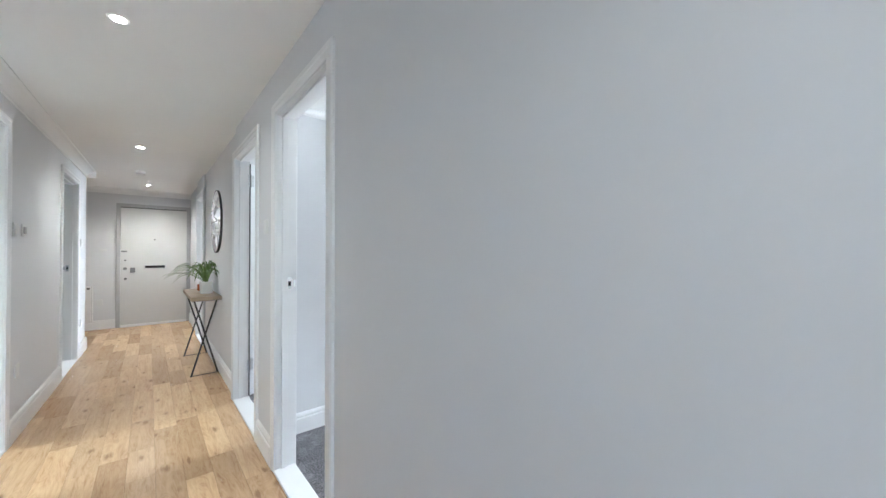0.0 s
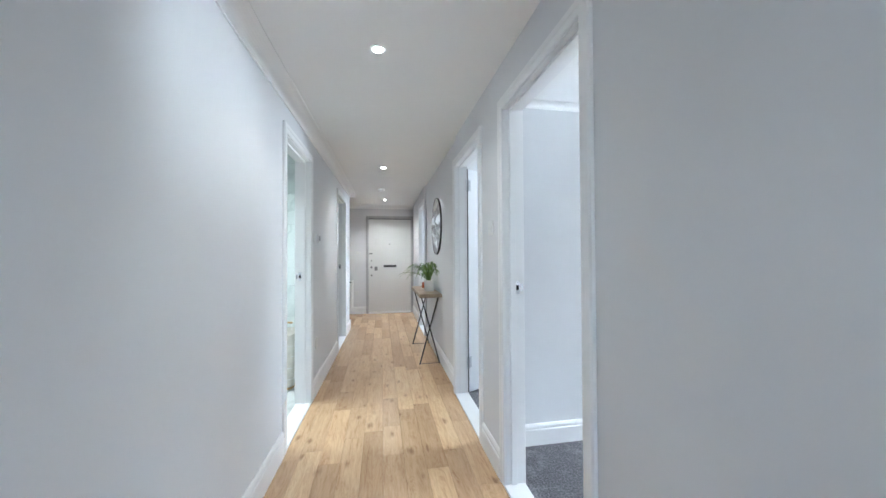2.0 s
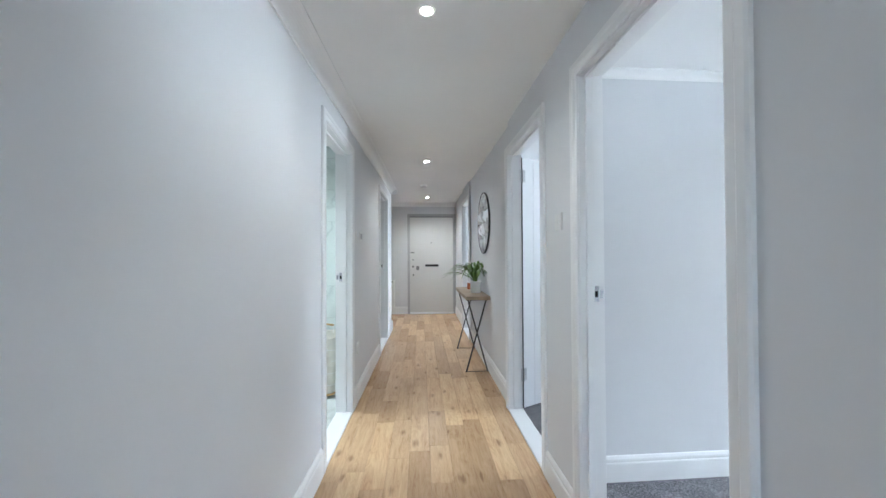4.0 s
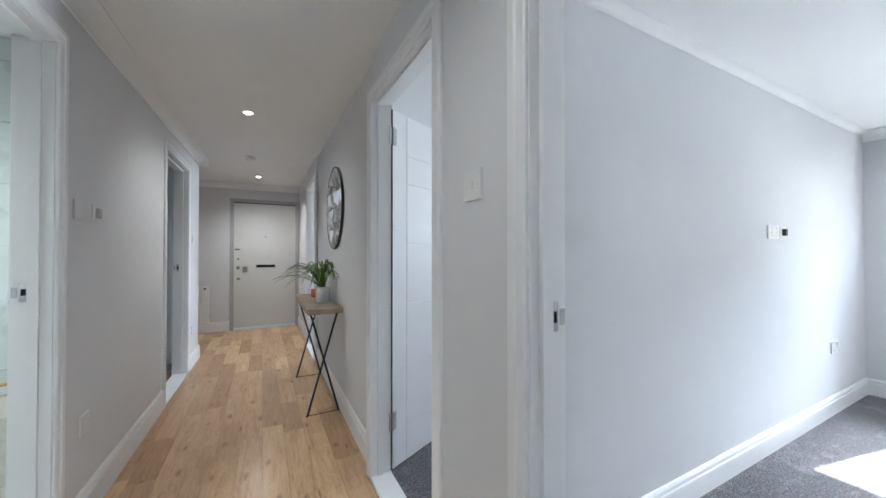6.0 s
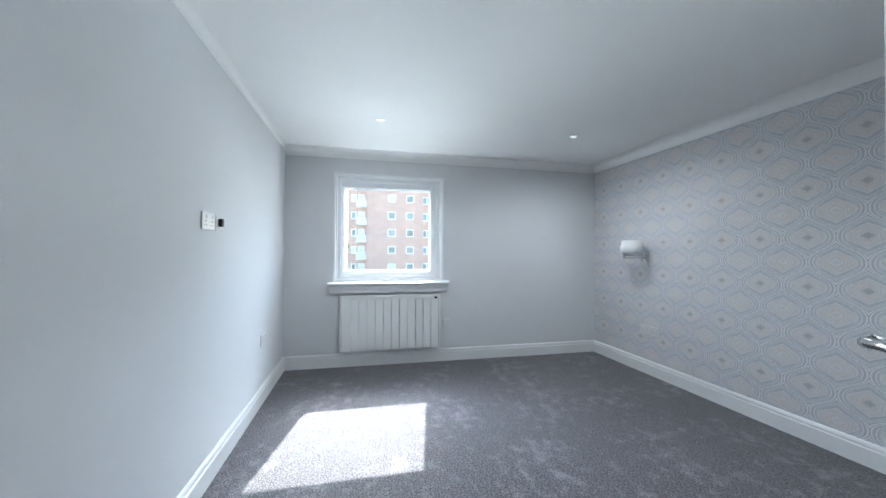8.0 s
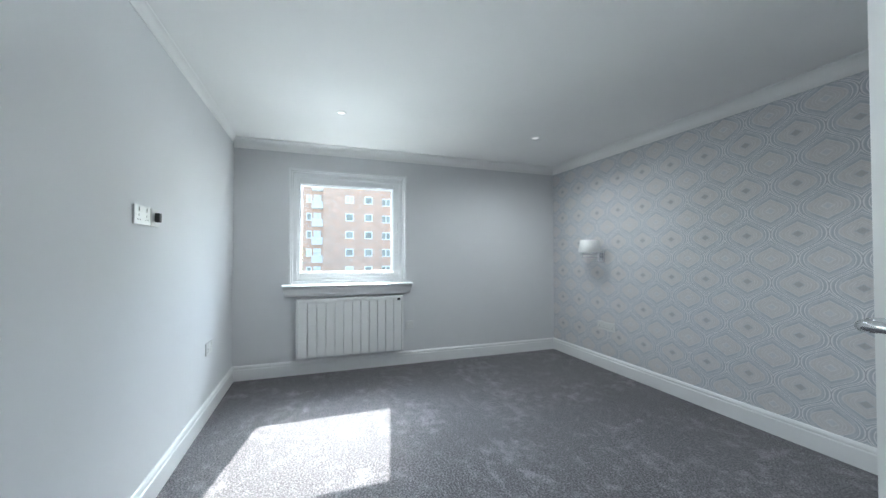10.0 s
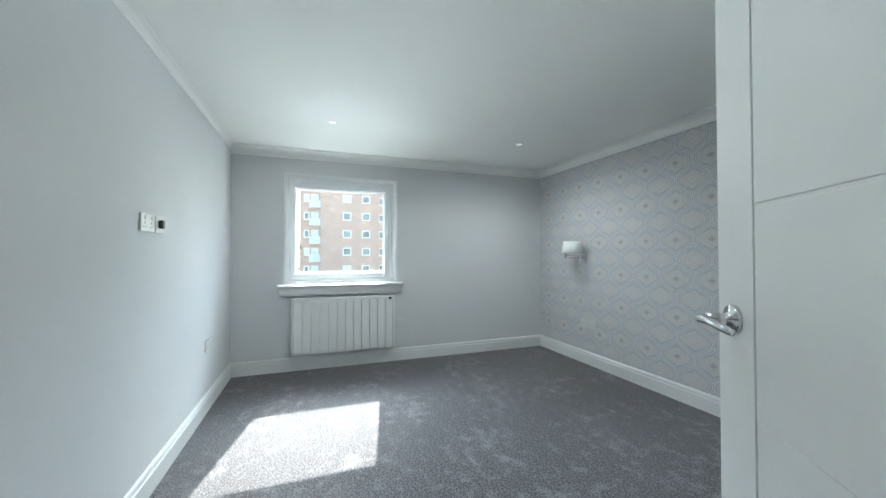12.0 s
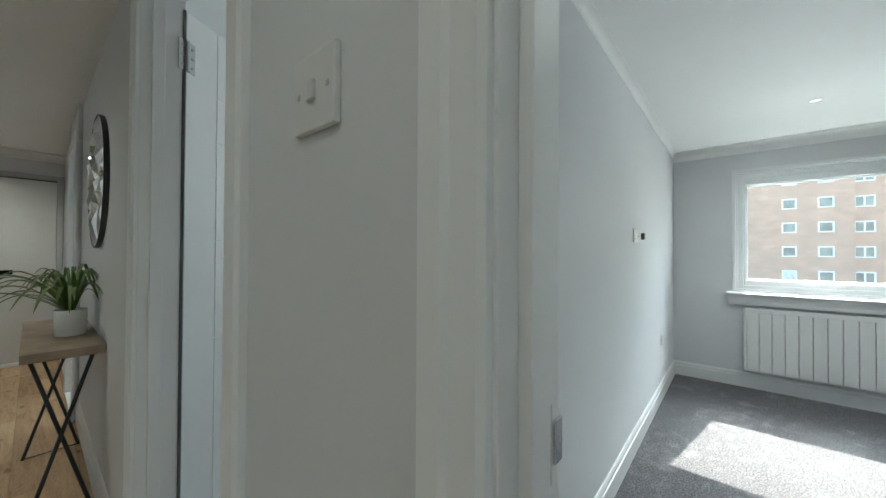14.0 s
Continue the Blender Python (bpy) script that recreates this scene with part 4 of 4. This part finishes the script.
# ---- corridor things ----
# console table
TX0, TX1, TY0, TY1 = 0.692, 0.955, 4.715, 5.80
t = thing("console_table", (0.81, 5.25, 0), "narrow console table with greyed oak top and crossed black metal legs", "table")
part("tabletop", box(B(), TX0, TX1, TY0, TY1, 0.767, 0.806, 0.002), PLANKTOP, t, "greyed oak tabletop")
for y in (4.755, 5.68):
    for a, b, dy in ((0.698, 0.915, 0.0), (0.930, 0.72, 0.013)):
        part("leg", tube(B(), [(a, y + dy, 0.0), (b, y + dy, 0.768)], 0.008, 8), BLACK, t, "black metal rod leg")
    part("foot_bar", cyl(B(), (0.70, y + 0.004, 0.004), (0.928, y + 0.010, 0.004), 0.003, 8), BLACK, t)
    part("top_rail", box(B(), 0.70, 0.93, y - 0.008, y + 0.02, 0.760, 0.767), BLACK, t)

# potted plant
random.seed(7)
PX, PY, PZ = 0.857, 5.10, 0.806
t = thing("potted_plant", (PX, PY, PZ), "spider plant with long arching leaves in a white pot", "plant")
part("pot", lathe(B(), [(0, 0), (0.056, 0), (0.060, 0.004), (0.063, 0.130), (0.061, 0.134), (0.058, 0.130), (0.056, 0.112), (0, 0.112)], (PX, PY, PZ), 32), CERAMIC, t, "white ceramic pot", smooth=True)
part("soil", lathe(B(), [(0, 0.121), (0.03, 0.119), (0.0565, 0.114)], (PX, PY, PZ), 20), SOIL, t)
for k in range(50):
    a = random.uniform(0, 2 * math.pi)
    reach = random.uniform(0.12, 0.36)
    rise = random.uniform(0.17, 0.31) * (1.15 - reach * 1.3)
    if k % 4 == 0:
        a, reach, rise = random.uniform(1.7, 4.8), random.uniform(0.24, 0.36), random.uniform(0.16, 0.24)
    if k in (3, 9):
        a, reach, rise = 3.3 - 0.5 * (k == 9), 0.40, 0.13
    drop = random.uniform(0.3, 1.3)
    d = Vector((math.cos(a), math.sin(a), 0))
    if d.x > 0:
        reach = min(reach, 0.095 / max(d.x, 0.05))
    side = Vector((-d.y, d.x, 0))
    wid = random.uniform(0.008, 0.013)
    bm = B()
    rows_ = []
    for i in range(11):
        s = i / 10
        p = Vector((PX, PY, PZ + 0.116)) + d * (0.012 + reach * (s ** 1.15)) + Vector((0, 0, 1)) * (rise * math.sin(s * math.pi * 0.62) * 1.15 - drop * 0.12 * s ** 3)
        p.z = max(p.z, PZ + 0.01)
        w_ = wid * (0.45 + 1.1 * s) * (1 - s) ** 0.45 + 0.0006
        tw = side + Vector((0, 0, random.uniform(-0.1, 0.1)))
        rows_.append([bm.verts.new(p - tw * w_), bm.verts.new(p + Vector((0, 0, -w_ * 0.55))), bm.verts.new(p + tw * w_)])
    for r0, r1 in zip(rows_, rows_[1:]):
        bm.faces.new((r0[0], r0[1], r1[1], r1[0]))
        bm.faces.new((r0[1], r0[2], r1[2], r1[1]))
    part("leaf", bm, FOLIAGE, t, smooth=True)
t = thing("candle_jar", (0.835, 5.50, 0.806), "small copper-red glass candle jar", "candle")
part("jar", lathe(B(), [(0, 0), (0.022, 0), (0.025, 0.004), (0.025, 0.075), (0.022, 0.077), (0.022, 0.045), (0, 0.045)], (0.835, 5.50, 0.806), 20), COPPER, t, smooth=True)

# round faceted mirror
MY, MZ, MR = 5.05, 1.612, 0.349
t = thing("round_mirror", (XRN, MY, MZ), "round wall mirror in a thin black frame", "mirror")
toX = Matrix.Translation((XRN, MY, MZ)) @ Matrix.Rotation(radians(-90), 4, "Y")
part("rim", lathe(B(), [(MR - 0.004, 0.001), (MR, 0.001), (MR + 0.003, 0.004), (MR + 0.003, 0.021), (MR + 0.001, 0.023), (MR - 0.003, 0.023), (MR - 0.004, 0.021), (MR - 0.004, 0.001)], (0, 0, 0), 72, toX), BLACK, t, "thin black metal rim", smooth=False)
part("backing", lathe(B(), [(0, 0.0), (MR - 0.004, 0.0), (MR - 0.004, 0.012), (0, 0.012)], (0, 0, 0), 48, toX), BLACK, t)
random.seed(3)
R1, R2 = 0.19, MR - 0.005
inner = [(R1 * math.cos(2 * math.pi * k / 8), R1 * math.sin(2 * math.pi * k / 8)) for k in range(8)]
outer = [(R2 * math.cos(2 * math.pi * (k + 0.5) / 8), R2 * math.sin(2 * math.pi * (k + 0.5) / 8)) for k in range(8)]
facets = []
for k in range(8):
    j = (k + 1) % 8
    facets.append(((0, 0), inner[k], inner[j]))
    facets.append((inner[k], outer[k], inner[j]))
    arc = [(R2 * math.cos(2 * math.pi * (k + 0.5 + s) / 8), R2 * math.sin(2 * math.pi * (k + 0.5 + s) / 8)) for s in (0, 0.25, 0.5)]
    arc2 = [(R2 * math.cos(2 * math.pi * (k + 0.5 + s) / 8), R2 * math.sin(2 * math.pi * (k + 0.5 + s) / 8)) for s in (0.5, 0.75, 1.0)]
    facets.append((inner[j], *arc))
    facets.append((inner[j], *arc2))
for pts in facets:
    cx, cy = sum(p[0] for p in pts) / len(pts), sum(p[1] for p in pts) / len(pts)
    size = min(math.hypot(x - cx, y - cy) for x, y in pts)
    px, py = cx + random.uniform(-0.3, 0.3) * size, cy + random.uniform(-0.3, 0.3) * size
    bm = B()
    peak = bm.verts.new((px, py, 0.021 + 0.20 * size))
    low_ = [bm.verts.new((cx + (x - cx) * 0.99, cy + (y - cy) * 0.99, 0.012)) for x, y in pts]
    edge_ = [bm.verts.new((cx + (x - cx) * 0.98, cy + (y - cy) * 0.98, 0.020)) for x, y in pts]
    for i in range(len(pts)):
        j = (i + 1) % len(pts)
        bm.faces.new((low_[i], low_[j], edge_[j], edge_[i]))
        bm.faces.new((edge_[i], edge_[j], peak))
    bmesh.ops.transform(bm, matrix=toX, verts=bm.verts)
    part("facet", bm, MIRROR, t)

# ---- bathroom ----
tw_, th_ = 0.60, 0.316
bath_wall = bpy.data.objects["wall_bath_north"]
for j in range(8):
    z0 = 0.004 + j * th_
    z1 = min(z0 + th_ - 0.003, HC)
    xs = [(-0.467 - 0.40, -0.467)] + [(-0.467 - 0.40 - tw_ * (i + 1), -0.467 - 0.40 - tw_ * i) for i in range(4)]
    for a, b in xs:
        if a < -2.7:
            a = -2.7
        part("tile", box(B(), a + 0.0015, b - 0.0015, BATHY, BATHY + 0.014, z0, z1, 0.001), MARBLE, bath_wall)
TRY = BATHY - 0.075
t = thing("towel_radiator", (-1.17, TRY, 0), "tall anthracite ladder towel radiator on the tiled wall", "towel radiator")
for x in (-0.918, -1.42):
    part("upright", box(B(), x - 0.019, x + 0.019, TRY - 0.012, TRY + 0.022, 0.225, 1.465, 0.005), ANTHRA, t)
for z in (1.41, 1.378, 1.345, 1.285, 1.085, 1.045, 1.008, 0.965, 0.92, 0.715, 0.673, 0.633, 0.59, 0.548, 0.505, 0.462, 0.42, 0.373, 0.322, 0.27):
    part("bar", cyl(B(), (-1.405, TRY - 0.012, z), (-0.93, TRY - 0.012, z), 0.0105, 12), ANTHRA, t)
for x, z in ((-1.02, 1.362), (-1.02, 0.36), (-1.32, 1.362), (-1.32, 0.36)):
    part("bracket", cyl(B(), (x, TRY - 0.03, z), (x, BATHY, z), 0.014, 12), ANTHRA, t)
part("valve", tube(B(), [(-0.918, TRY, 0.225), (-0.918, TRY, 0.17), (-0.915, TRY + 0.03, 0.15), (-0.91, BATHY, 0.15)], 0.013, 10), CHROME, t, "chrome valve")

# laundry basket: cloth liner in a wire frame
LX0, LX1, LY0, LY1 = -0.845, -0.515, 4.125, 4.435
t = thing("laundry_basket", ((LX0 + LX1) / 2, (LY0 + LY1) / 2, 0.004), "cream canvas laundry basket in a white wire frame with wooden handles", "basket")
cx, cy, hx, hy = (LX0 + LX1) / 2, (LY0 + LY1) / 2, (LX1 - LX0) / 2, (LY1 - LY0) / 2


def rounded(k, r, z, seg=6):
    """The basket's outline at height z, k of its full width."""
    out = []
    for sx, sy, a0 in ((1, 1, 0), (-1, 1, 90), (-1, -1, 180), (1, -1, 270)):
        for i in range(seg + 1):
            a = radians(a0 + 90 * i / seg)
            out.append(Vector((cx + sx * (hx * k - r) + r * math.cos(a), cy + sy * (hy * k - r) + r * math.sin(a), z)))
    return out


def basket_width(z):
    return 0.80 + 0.20 * min(1.0, z / 0.5)


bm = B()
levels = [(0.05, -0.05), (0.07, -0.02), (0.14, -0.015), (0.27, -0.03), (0.36, -0.015), (0.44, 0.0), (0.455, 0.03), (0.50, 0.035), (0.535, 0.03), (0.542, 0.01), (0.53, -0.03), (0.40, -0.05), (0.12, -0.06)]
rings = []
for k, (z, s) in enumerate(levels):
    pts = rounded(basket_width(z) + s, 0.06, z)
    rings.append([bm.verts.new(p + Vector((noise.noise(p * 9 + Vector((0, 0, k))) * 0.016, noise.noise(p * 9 + Vector((5, 0, k))) * 0.016, noise.noise(p * 7) * 0.024))) for p in pts])
for a, b in zip(rings, rings[1:]):
    for i in range(len(a)):
        j = (i + 1) % len(a)
        bm.faces.new((a[i], a[j], b[j], b[i]))
bm.faces.new(rings[0][::-1])
bm.faces.new(rings[-1])
part("liner", bm, CLOTH, t, "cream canvas liner folded over the rim", smooth=True)
for z in (0.012, 0.12, 0.225, 0.33, 0.43):
    pts = rounded(basket_width(z), 0.06, z)
    part("wire_ring", tube(B(), pts + [pts[0]], 0.003, 6), PLASTIC, t, "white wire")
pts = rounded(basket_width(0.03) * 0.97, 0.06, 0.034)
part("base_ring", tube(B(), pts + [pts[0]], 0.009, 8), LIGHTWOOD, t, "brown base ring")
for fx, fy in [(u, v) for u in (-1, 1) for v in (-0.55, 0.0, 0.55)] + [(u, v) for v in (-1, 1) for u in (-0.55, 0.0, 0.55)]:
    part("wire_upright", cyl(B(), (cx + fx * hx * 0.80, cy + fy * hy * 0.80, 0.008), (cx + fx * hx * 0.98, cy + fy * hy * 0.98, 0.445), 0.0028, 6), PLASTIC, t)
for y in (LY0 + 0.02, LY1 - 0.02):
    part("handle", tube(B(), [(cx - 0.075, y, 0.592), (cx, y, 0.602), (cx + 0.075, y, 0.592)], 0.009, 10), LIGHTWOOD, t, "light wooden handle")
    for e in (-1, 1):
        part("handle_wire", cyl(B(), (cx + e * 0.07, y, 0.52), (cx + e * 0.07, y, 0.595), 0.003, 6), PLASTIC, t)

# ---- bedroom wall lamp ----
WLX, WLZ = 4.282, 1.166
WLY = south_y(WLX)
t = thing("wall_lamp", (WLX, WLY, WLZ), "chrome swing-arm wall lamp with a white tapered shade", "wall lamp")
part("wall_plate", box(B(), WLX - 0.036, WLX + 0.036, WLY, WLY + 0.018, WLZ - 0.058, WLZ + 0.058, 0.004), CHROME, t)
part("knuckle", cyl(B(), (WLX, WLY + 0.05, WLZ - 0.042), (WLX, WLY + 0.05, WLZ + 0.042), 0.013, 16), CHROME, t)
part("stem", cyl(B(), (WLX, WLY + 0.012, WLZ), (WLX, WLY + 0.05, WLZ), 0.009, 12), CHROME, t)
EX, EY = WLX + 0.175, WLY + 0.115     # the elbow
SX, SY = WLX + 0.005, WLY + 0.165     # under the shade
for z in (WLZ + 0.022, WLZ - 0.006):
    part("arm", tube(B(), [(WLX, WLY + 0.05, z), (WLX + 0.09, WLY + 0.085, z), (EX, EY, z)], 0.0055, 8), CHROME, t)
part("elbow", cyl(B(), (EX, EY, WLZ - 0.014), (EX, EY, WLZ + 0.046), 0.011, 14), CHROME, t)
part("socket_arm", tube(B(), [(EX, EY, WLZ + 0.036), (SX + 0.06, SY - 0.01, WLZ + 0.036), (SX, SY, WLZ + 0.036)], 0.006, 8), CHROME, t)
part("shade", lathe(B(), [(0.108, WLZ + 0.048), (0.110, WLZ + 0.050), (0.090, WLZ + 0.172), (0.088, WLZ + 0.172), (0.106, WLZ + 0.050), (0.108, WLZ + 0.048)], (SX, SY, 0), 40), SHADE, t, "white fabric tapered shade", smooth=True)
part("bulb_holder", cyl(B(), (SX, SY, WLZ + 0.034), (SX, SY, WLZ + 0.10), 0.015, 14), PLASTIC, t)

# ---- outside ----
GZ = -6.2
# the ground is out of view; its pale tone reflects sun onto the facade
bm = B()
bmesh.ops.create_grid(bm, x_segments=24, y_segments=24, size=900)
bmesh.ops.translate(bm, verts=bm.verts, vec=(0, 0, GZ))
tagged(part("ground", bm, PALEGROUND), "unseen ground, kept pale to bounce sunlight up onto the block", "ground", kind="structure")
FX = 58.0
t = thing("apartment_block", (FX + 6, -4, GZ), "tall red-brick apartment block with white windows and balconies", "building")
H_ = 24.0
part("wall", box(B(), FX, FX + 14, -6.9, 2.1, GZ, GZ + H_), BRICK, t, "red brick main wall")
part("wall", box(B(), FX + 1.2, FX + 14, -16.0, -6.9, GZ, GZ + H_ - 0.02), BRICK, t, "red brick recessed wing")
part("wall", box(B(), FX + 1.0, FX + 14, 2.1, 5.1, GZ, GZ + H_ - 0.02), BRICK, t, "red brick balcony bay")
part("roof", box(B(), FX - 0.3, FX + 14.3, -16.3, 5.2, GZ + H_, GZ + H_ + 0.5), CONCRETE, t)
random.seed(11)


def far_window(x, yc, z1, w, h, mullion=False):
    q = B()
    f = 0.13
    for a in ((yc - w / 2, yc + w / 2, z1 - h, z1 - h + f), (yc - w / 2, yc + w / 2, z1 - f, z1), (yc - w / 2, yc - w / 2 + f, z1 - h + f, z1 - f), (yc + w / 2 - f, yc + w / 2, z1 - h + f, z1 - f)):
        box(q, x - 0.06, x + 0.03, *a)
    if mullion:
        box(q, x - 0.055, x + 0.03, yc - 0.07, yc + 0.07, z1 - h + f, z1 - f)
    w_ = part("window", q, UPVC, t, "white window frame")
    part("pane", box(B(), x - 0.02, x + 0.02, yc - w / 2 + f, yc + w / 2 - f, z1 - h + f, z1 - f), random.choice((FAR_GLASS, FAR_GLASS, FAR_GLASS, NET)), w_)


for k in range(-3, 7):
    zt = 2.2 + 2.77 * k
    if zt - 1.3 < GZ + 0.3 or zt > GZ + H_ - 0.6:
        continue
    far_window(FX, -1.82, zt, 1.25, 1.2)
    far_window(FX, -4.75, zt, 1.25, 1.2)
    far_window(FX + 1.2, -7.75, zt, 1.55, 1.25, True)
    far_window(FX + 1.2, -11.0, zt, 1.55, 1.25, True)
    far_window(FX + 1.0, 4.15, zt, 0.8, 1.2)
    b_ = part("balcony", box(B(), FX - 0.35, FX + 1.0, 2.15, 3.75, zt - 2.15, zt - 1.95), CONCRETE, t, "white balcony slab")
    part("balcony_front", box(B(), FX - 0.35, FX - 0.27, 2.15, 3.75, zt - 1.95, zt - 1.05), CONCRETE, b_)
    part("balcony_door", box(B(), FX + 0.95, FX + 0.99, 2.4, 3.5, zt - 1.95, zt + 0.05), NET, b_)

# tree beside the block
random.seed(5)
t = thing("tree", (45, 6.6, GZ), "green leafy tree beside the brick block", "tree")
trunk = B()
tube(trunk, [(45, 6.6, GZ), (45.1, 6.65, GZ + 3), (45, 6.7, GZ + 6), (45.1, 6.6, GZ + 8.5)], [0.28, 0.22, 0.15, 0.05], 10)
for k in range(9):
    a = k * 2.4
    z = GZ + 3 + k * 0.6
    tube(trunk, [(45.05, 6.65, z), (45.05 + math.cos(a) * 1.0, 6.65 + math.sin(a) * 1.0, z + 0.9), (45.05 + math.cos(a) * 1.9, 6.65 + math.sin(a) * 1.9, z + 1.5)], [0.09, 0.06, 0.02], 7)
part("trunk", trunk, BARK, t)
verts, faces = [], []
for k in range(5200):
    c = Vector((random.gauss(0, 1), random.gauss(0, 1), random.gauss(0, 1)))
    c = c.normalized() * (random.random() ** 0.45)
    lump = 1 + 0.45 * noise.noise(c * 2.2)
    p = Vector((45 + c.x * 2.4 * lump, 6.7 + c.y * 2.4 * lump, GZ + 7.2 + c.z * 3.6 * lump))
    a, b = Vector((random.gauss(0, 1), random.gauss(0, 1), random.gauss(0, 1))).normalized(), Vector((random.gauss(0, 1), random.gauss(0, 1), random.gauss(0, 1))).normalized()
    s = random.uniform(0.08, 0.17)
    i = len(verts)
    verts += [p - a * s, p + b * s * 0.5, p + a * s, p - b * s * 0.5]
    faces.append((i, i + 1, i + 2, i + 3))
me = bpy.data.meshes.new("crown")
me.from_pydata([tuple(v - Vector((45, 6.6, GZ))) for v in verts], [], faces)
me.materials.append(TREELEAF)
ob = new("crown", me)
ob.parent = t
ob["label"] = "leafy crown"

# ---- oak boards, last ----
random.seed(21)
floor = bpy.data.objects["floor"]
BW = 0.1284
XF = XL - 0.028
xs = [XF + BW * k for k in range(11)]
x_edges = [(x, min(x + BW, XRN + 0.003)) for x in xs]
x_edges += [(XF - BW * (k + 1), XF - BW * k) for k in range(6)]
for x0, x1 in x_edges:
    y = YSOUTH if x0 >= XF - 1e-4 else YN
    while y < YEND:
        ln = random.choice((0.38, 0.5, 0.62, 0.75, 0.9, 1.1))
        y1 = min(y + ln, YEND)
        if y1 - y > 0.02:
            drop_ = random.uniform(0, 0.0006)
            bm = B()
            a, b, c, d, g, h = x0 + 0.0004, x1 - 0.0004, y + 0.0004, y1 - 0.0004, 0.0008, -drop_
            lo = [bm.verts.new(p) for p in ((a, c, -0.0118), (b, c, -0.0118), (b, d, -0.0118), (a, d, -0.0118))]
            mid = [bm.verts.new(p) for p in ((a, c, h - g), (b, c, h - g), (b, d, h - g), (a, d, h - g))]
            top = [bm.verts.new(p) for p in ((a + g, c + g, h), (b - g, c + g, h), (b - g, d - g, h), (a + g, d - g, h))]
            for r0, r1 in ((lo, mid), (mid, top)):
                for i in range(4):
                    bm.faces.new((r0[i], r0[(i + 1) % 4], r1[(i + 1) % 4], r1[i]))
            bm.faces.new(top)
            part("plank", bm, OAK, floor)
        y = y1
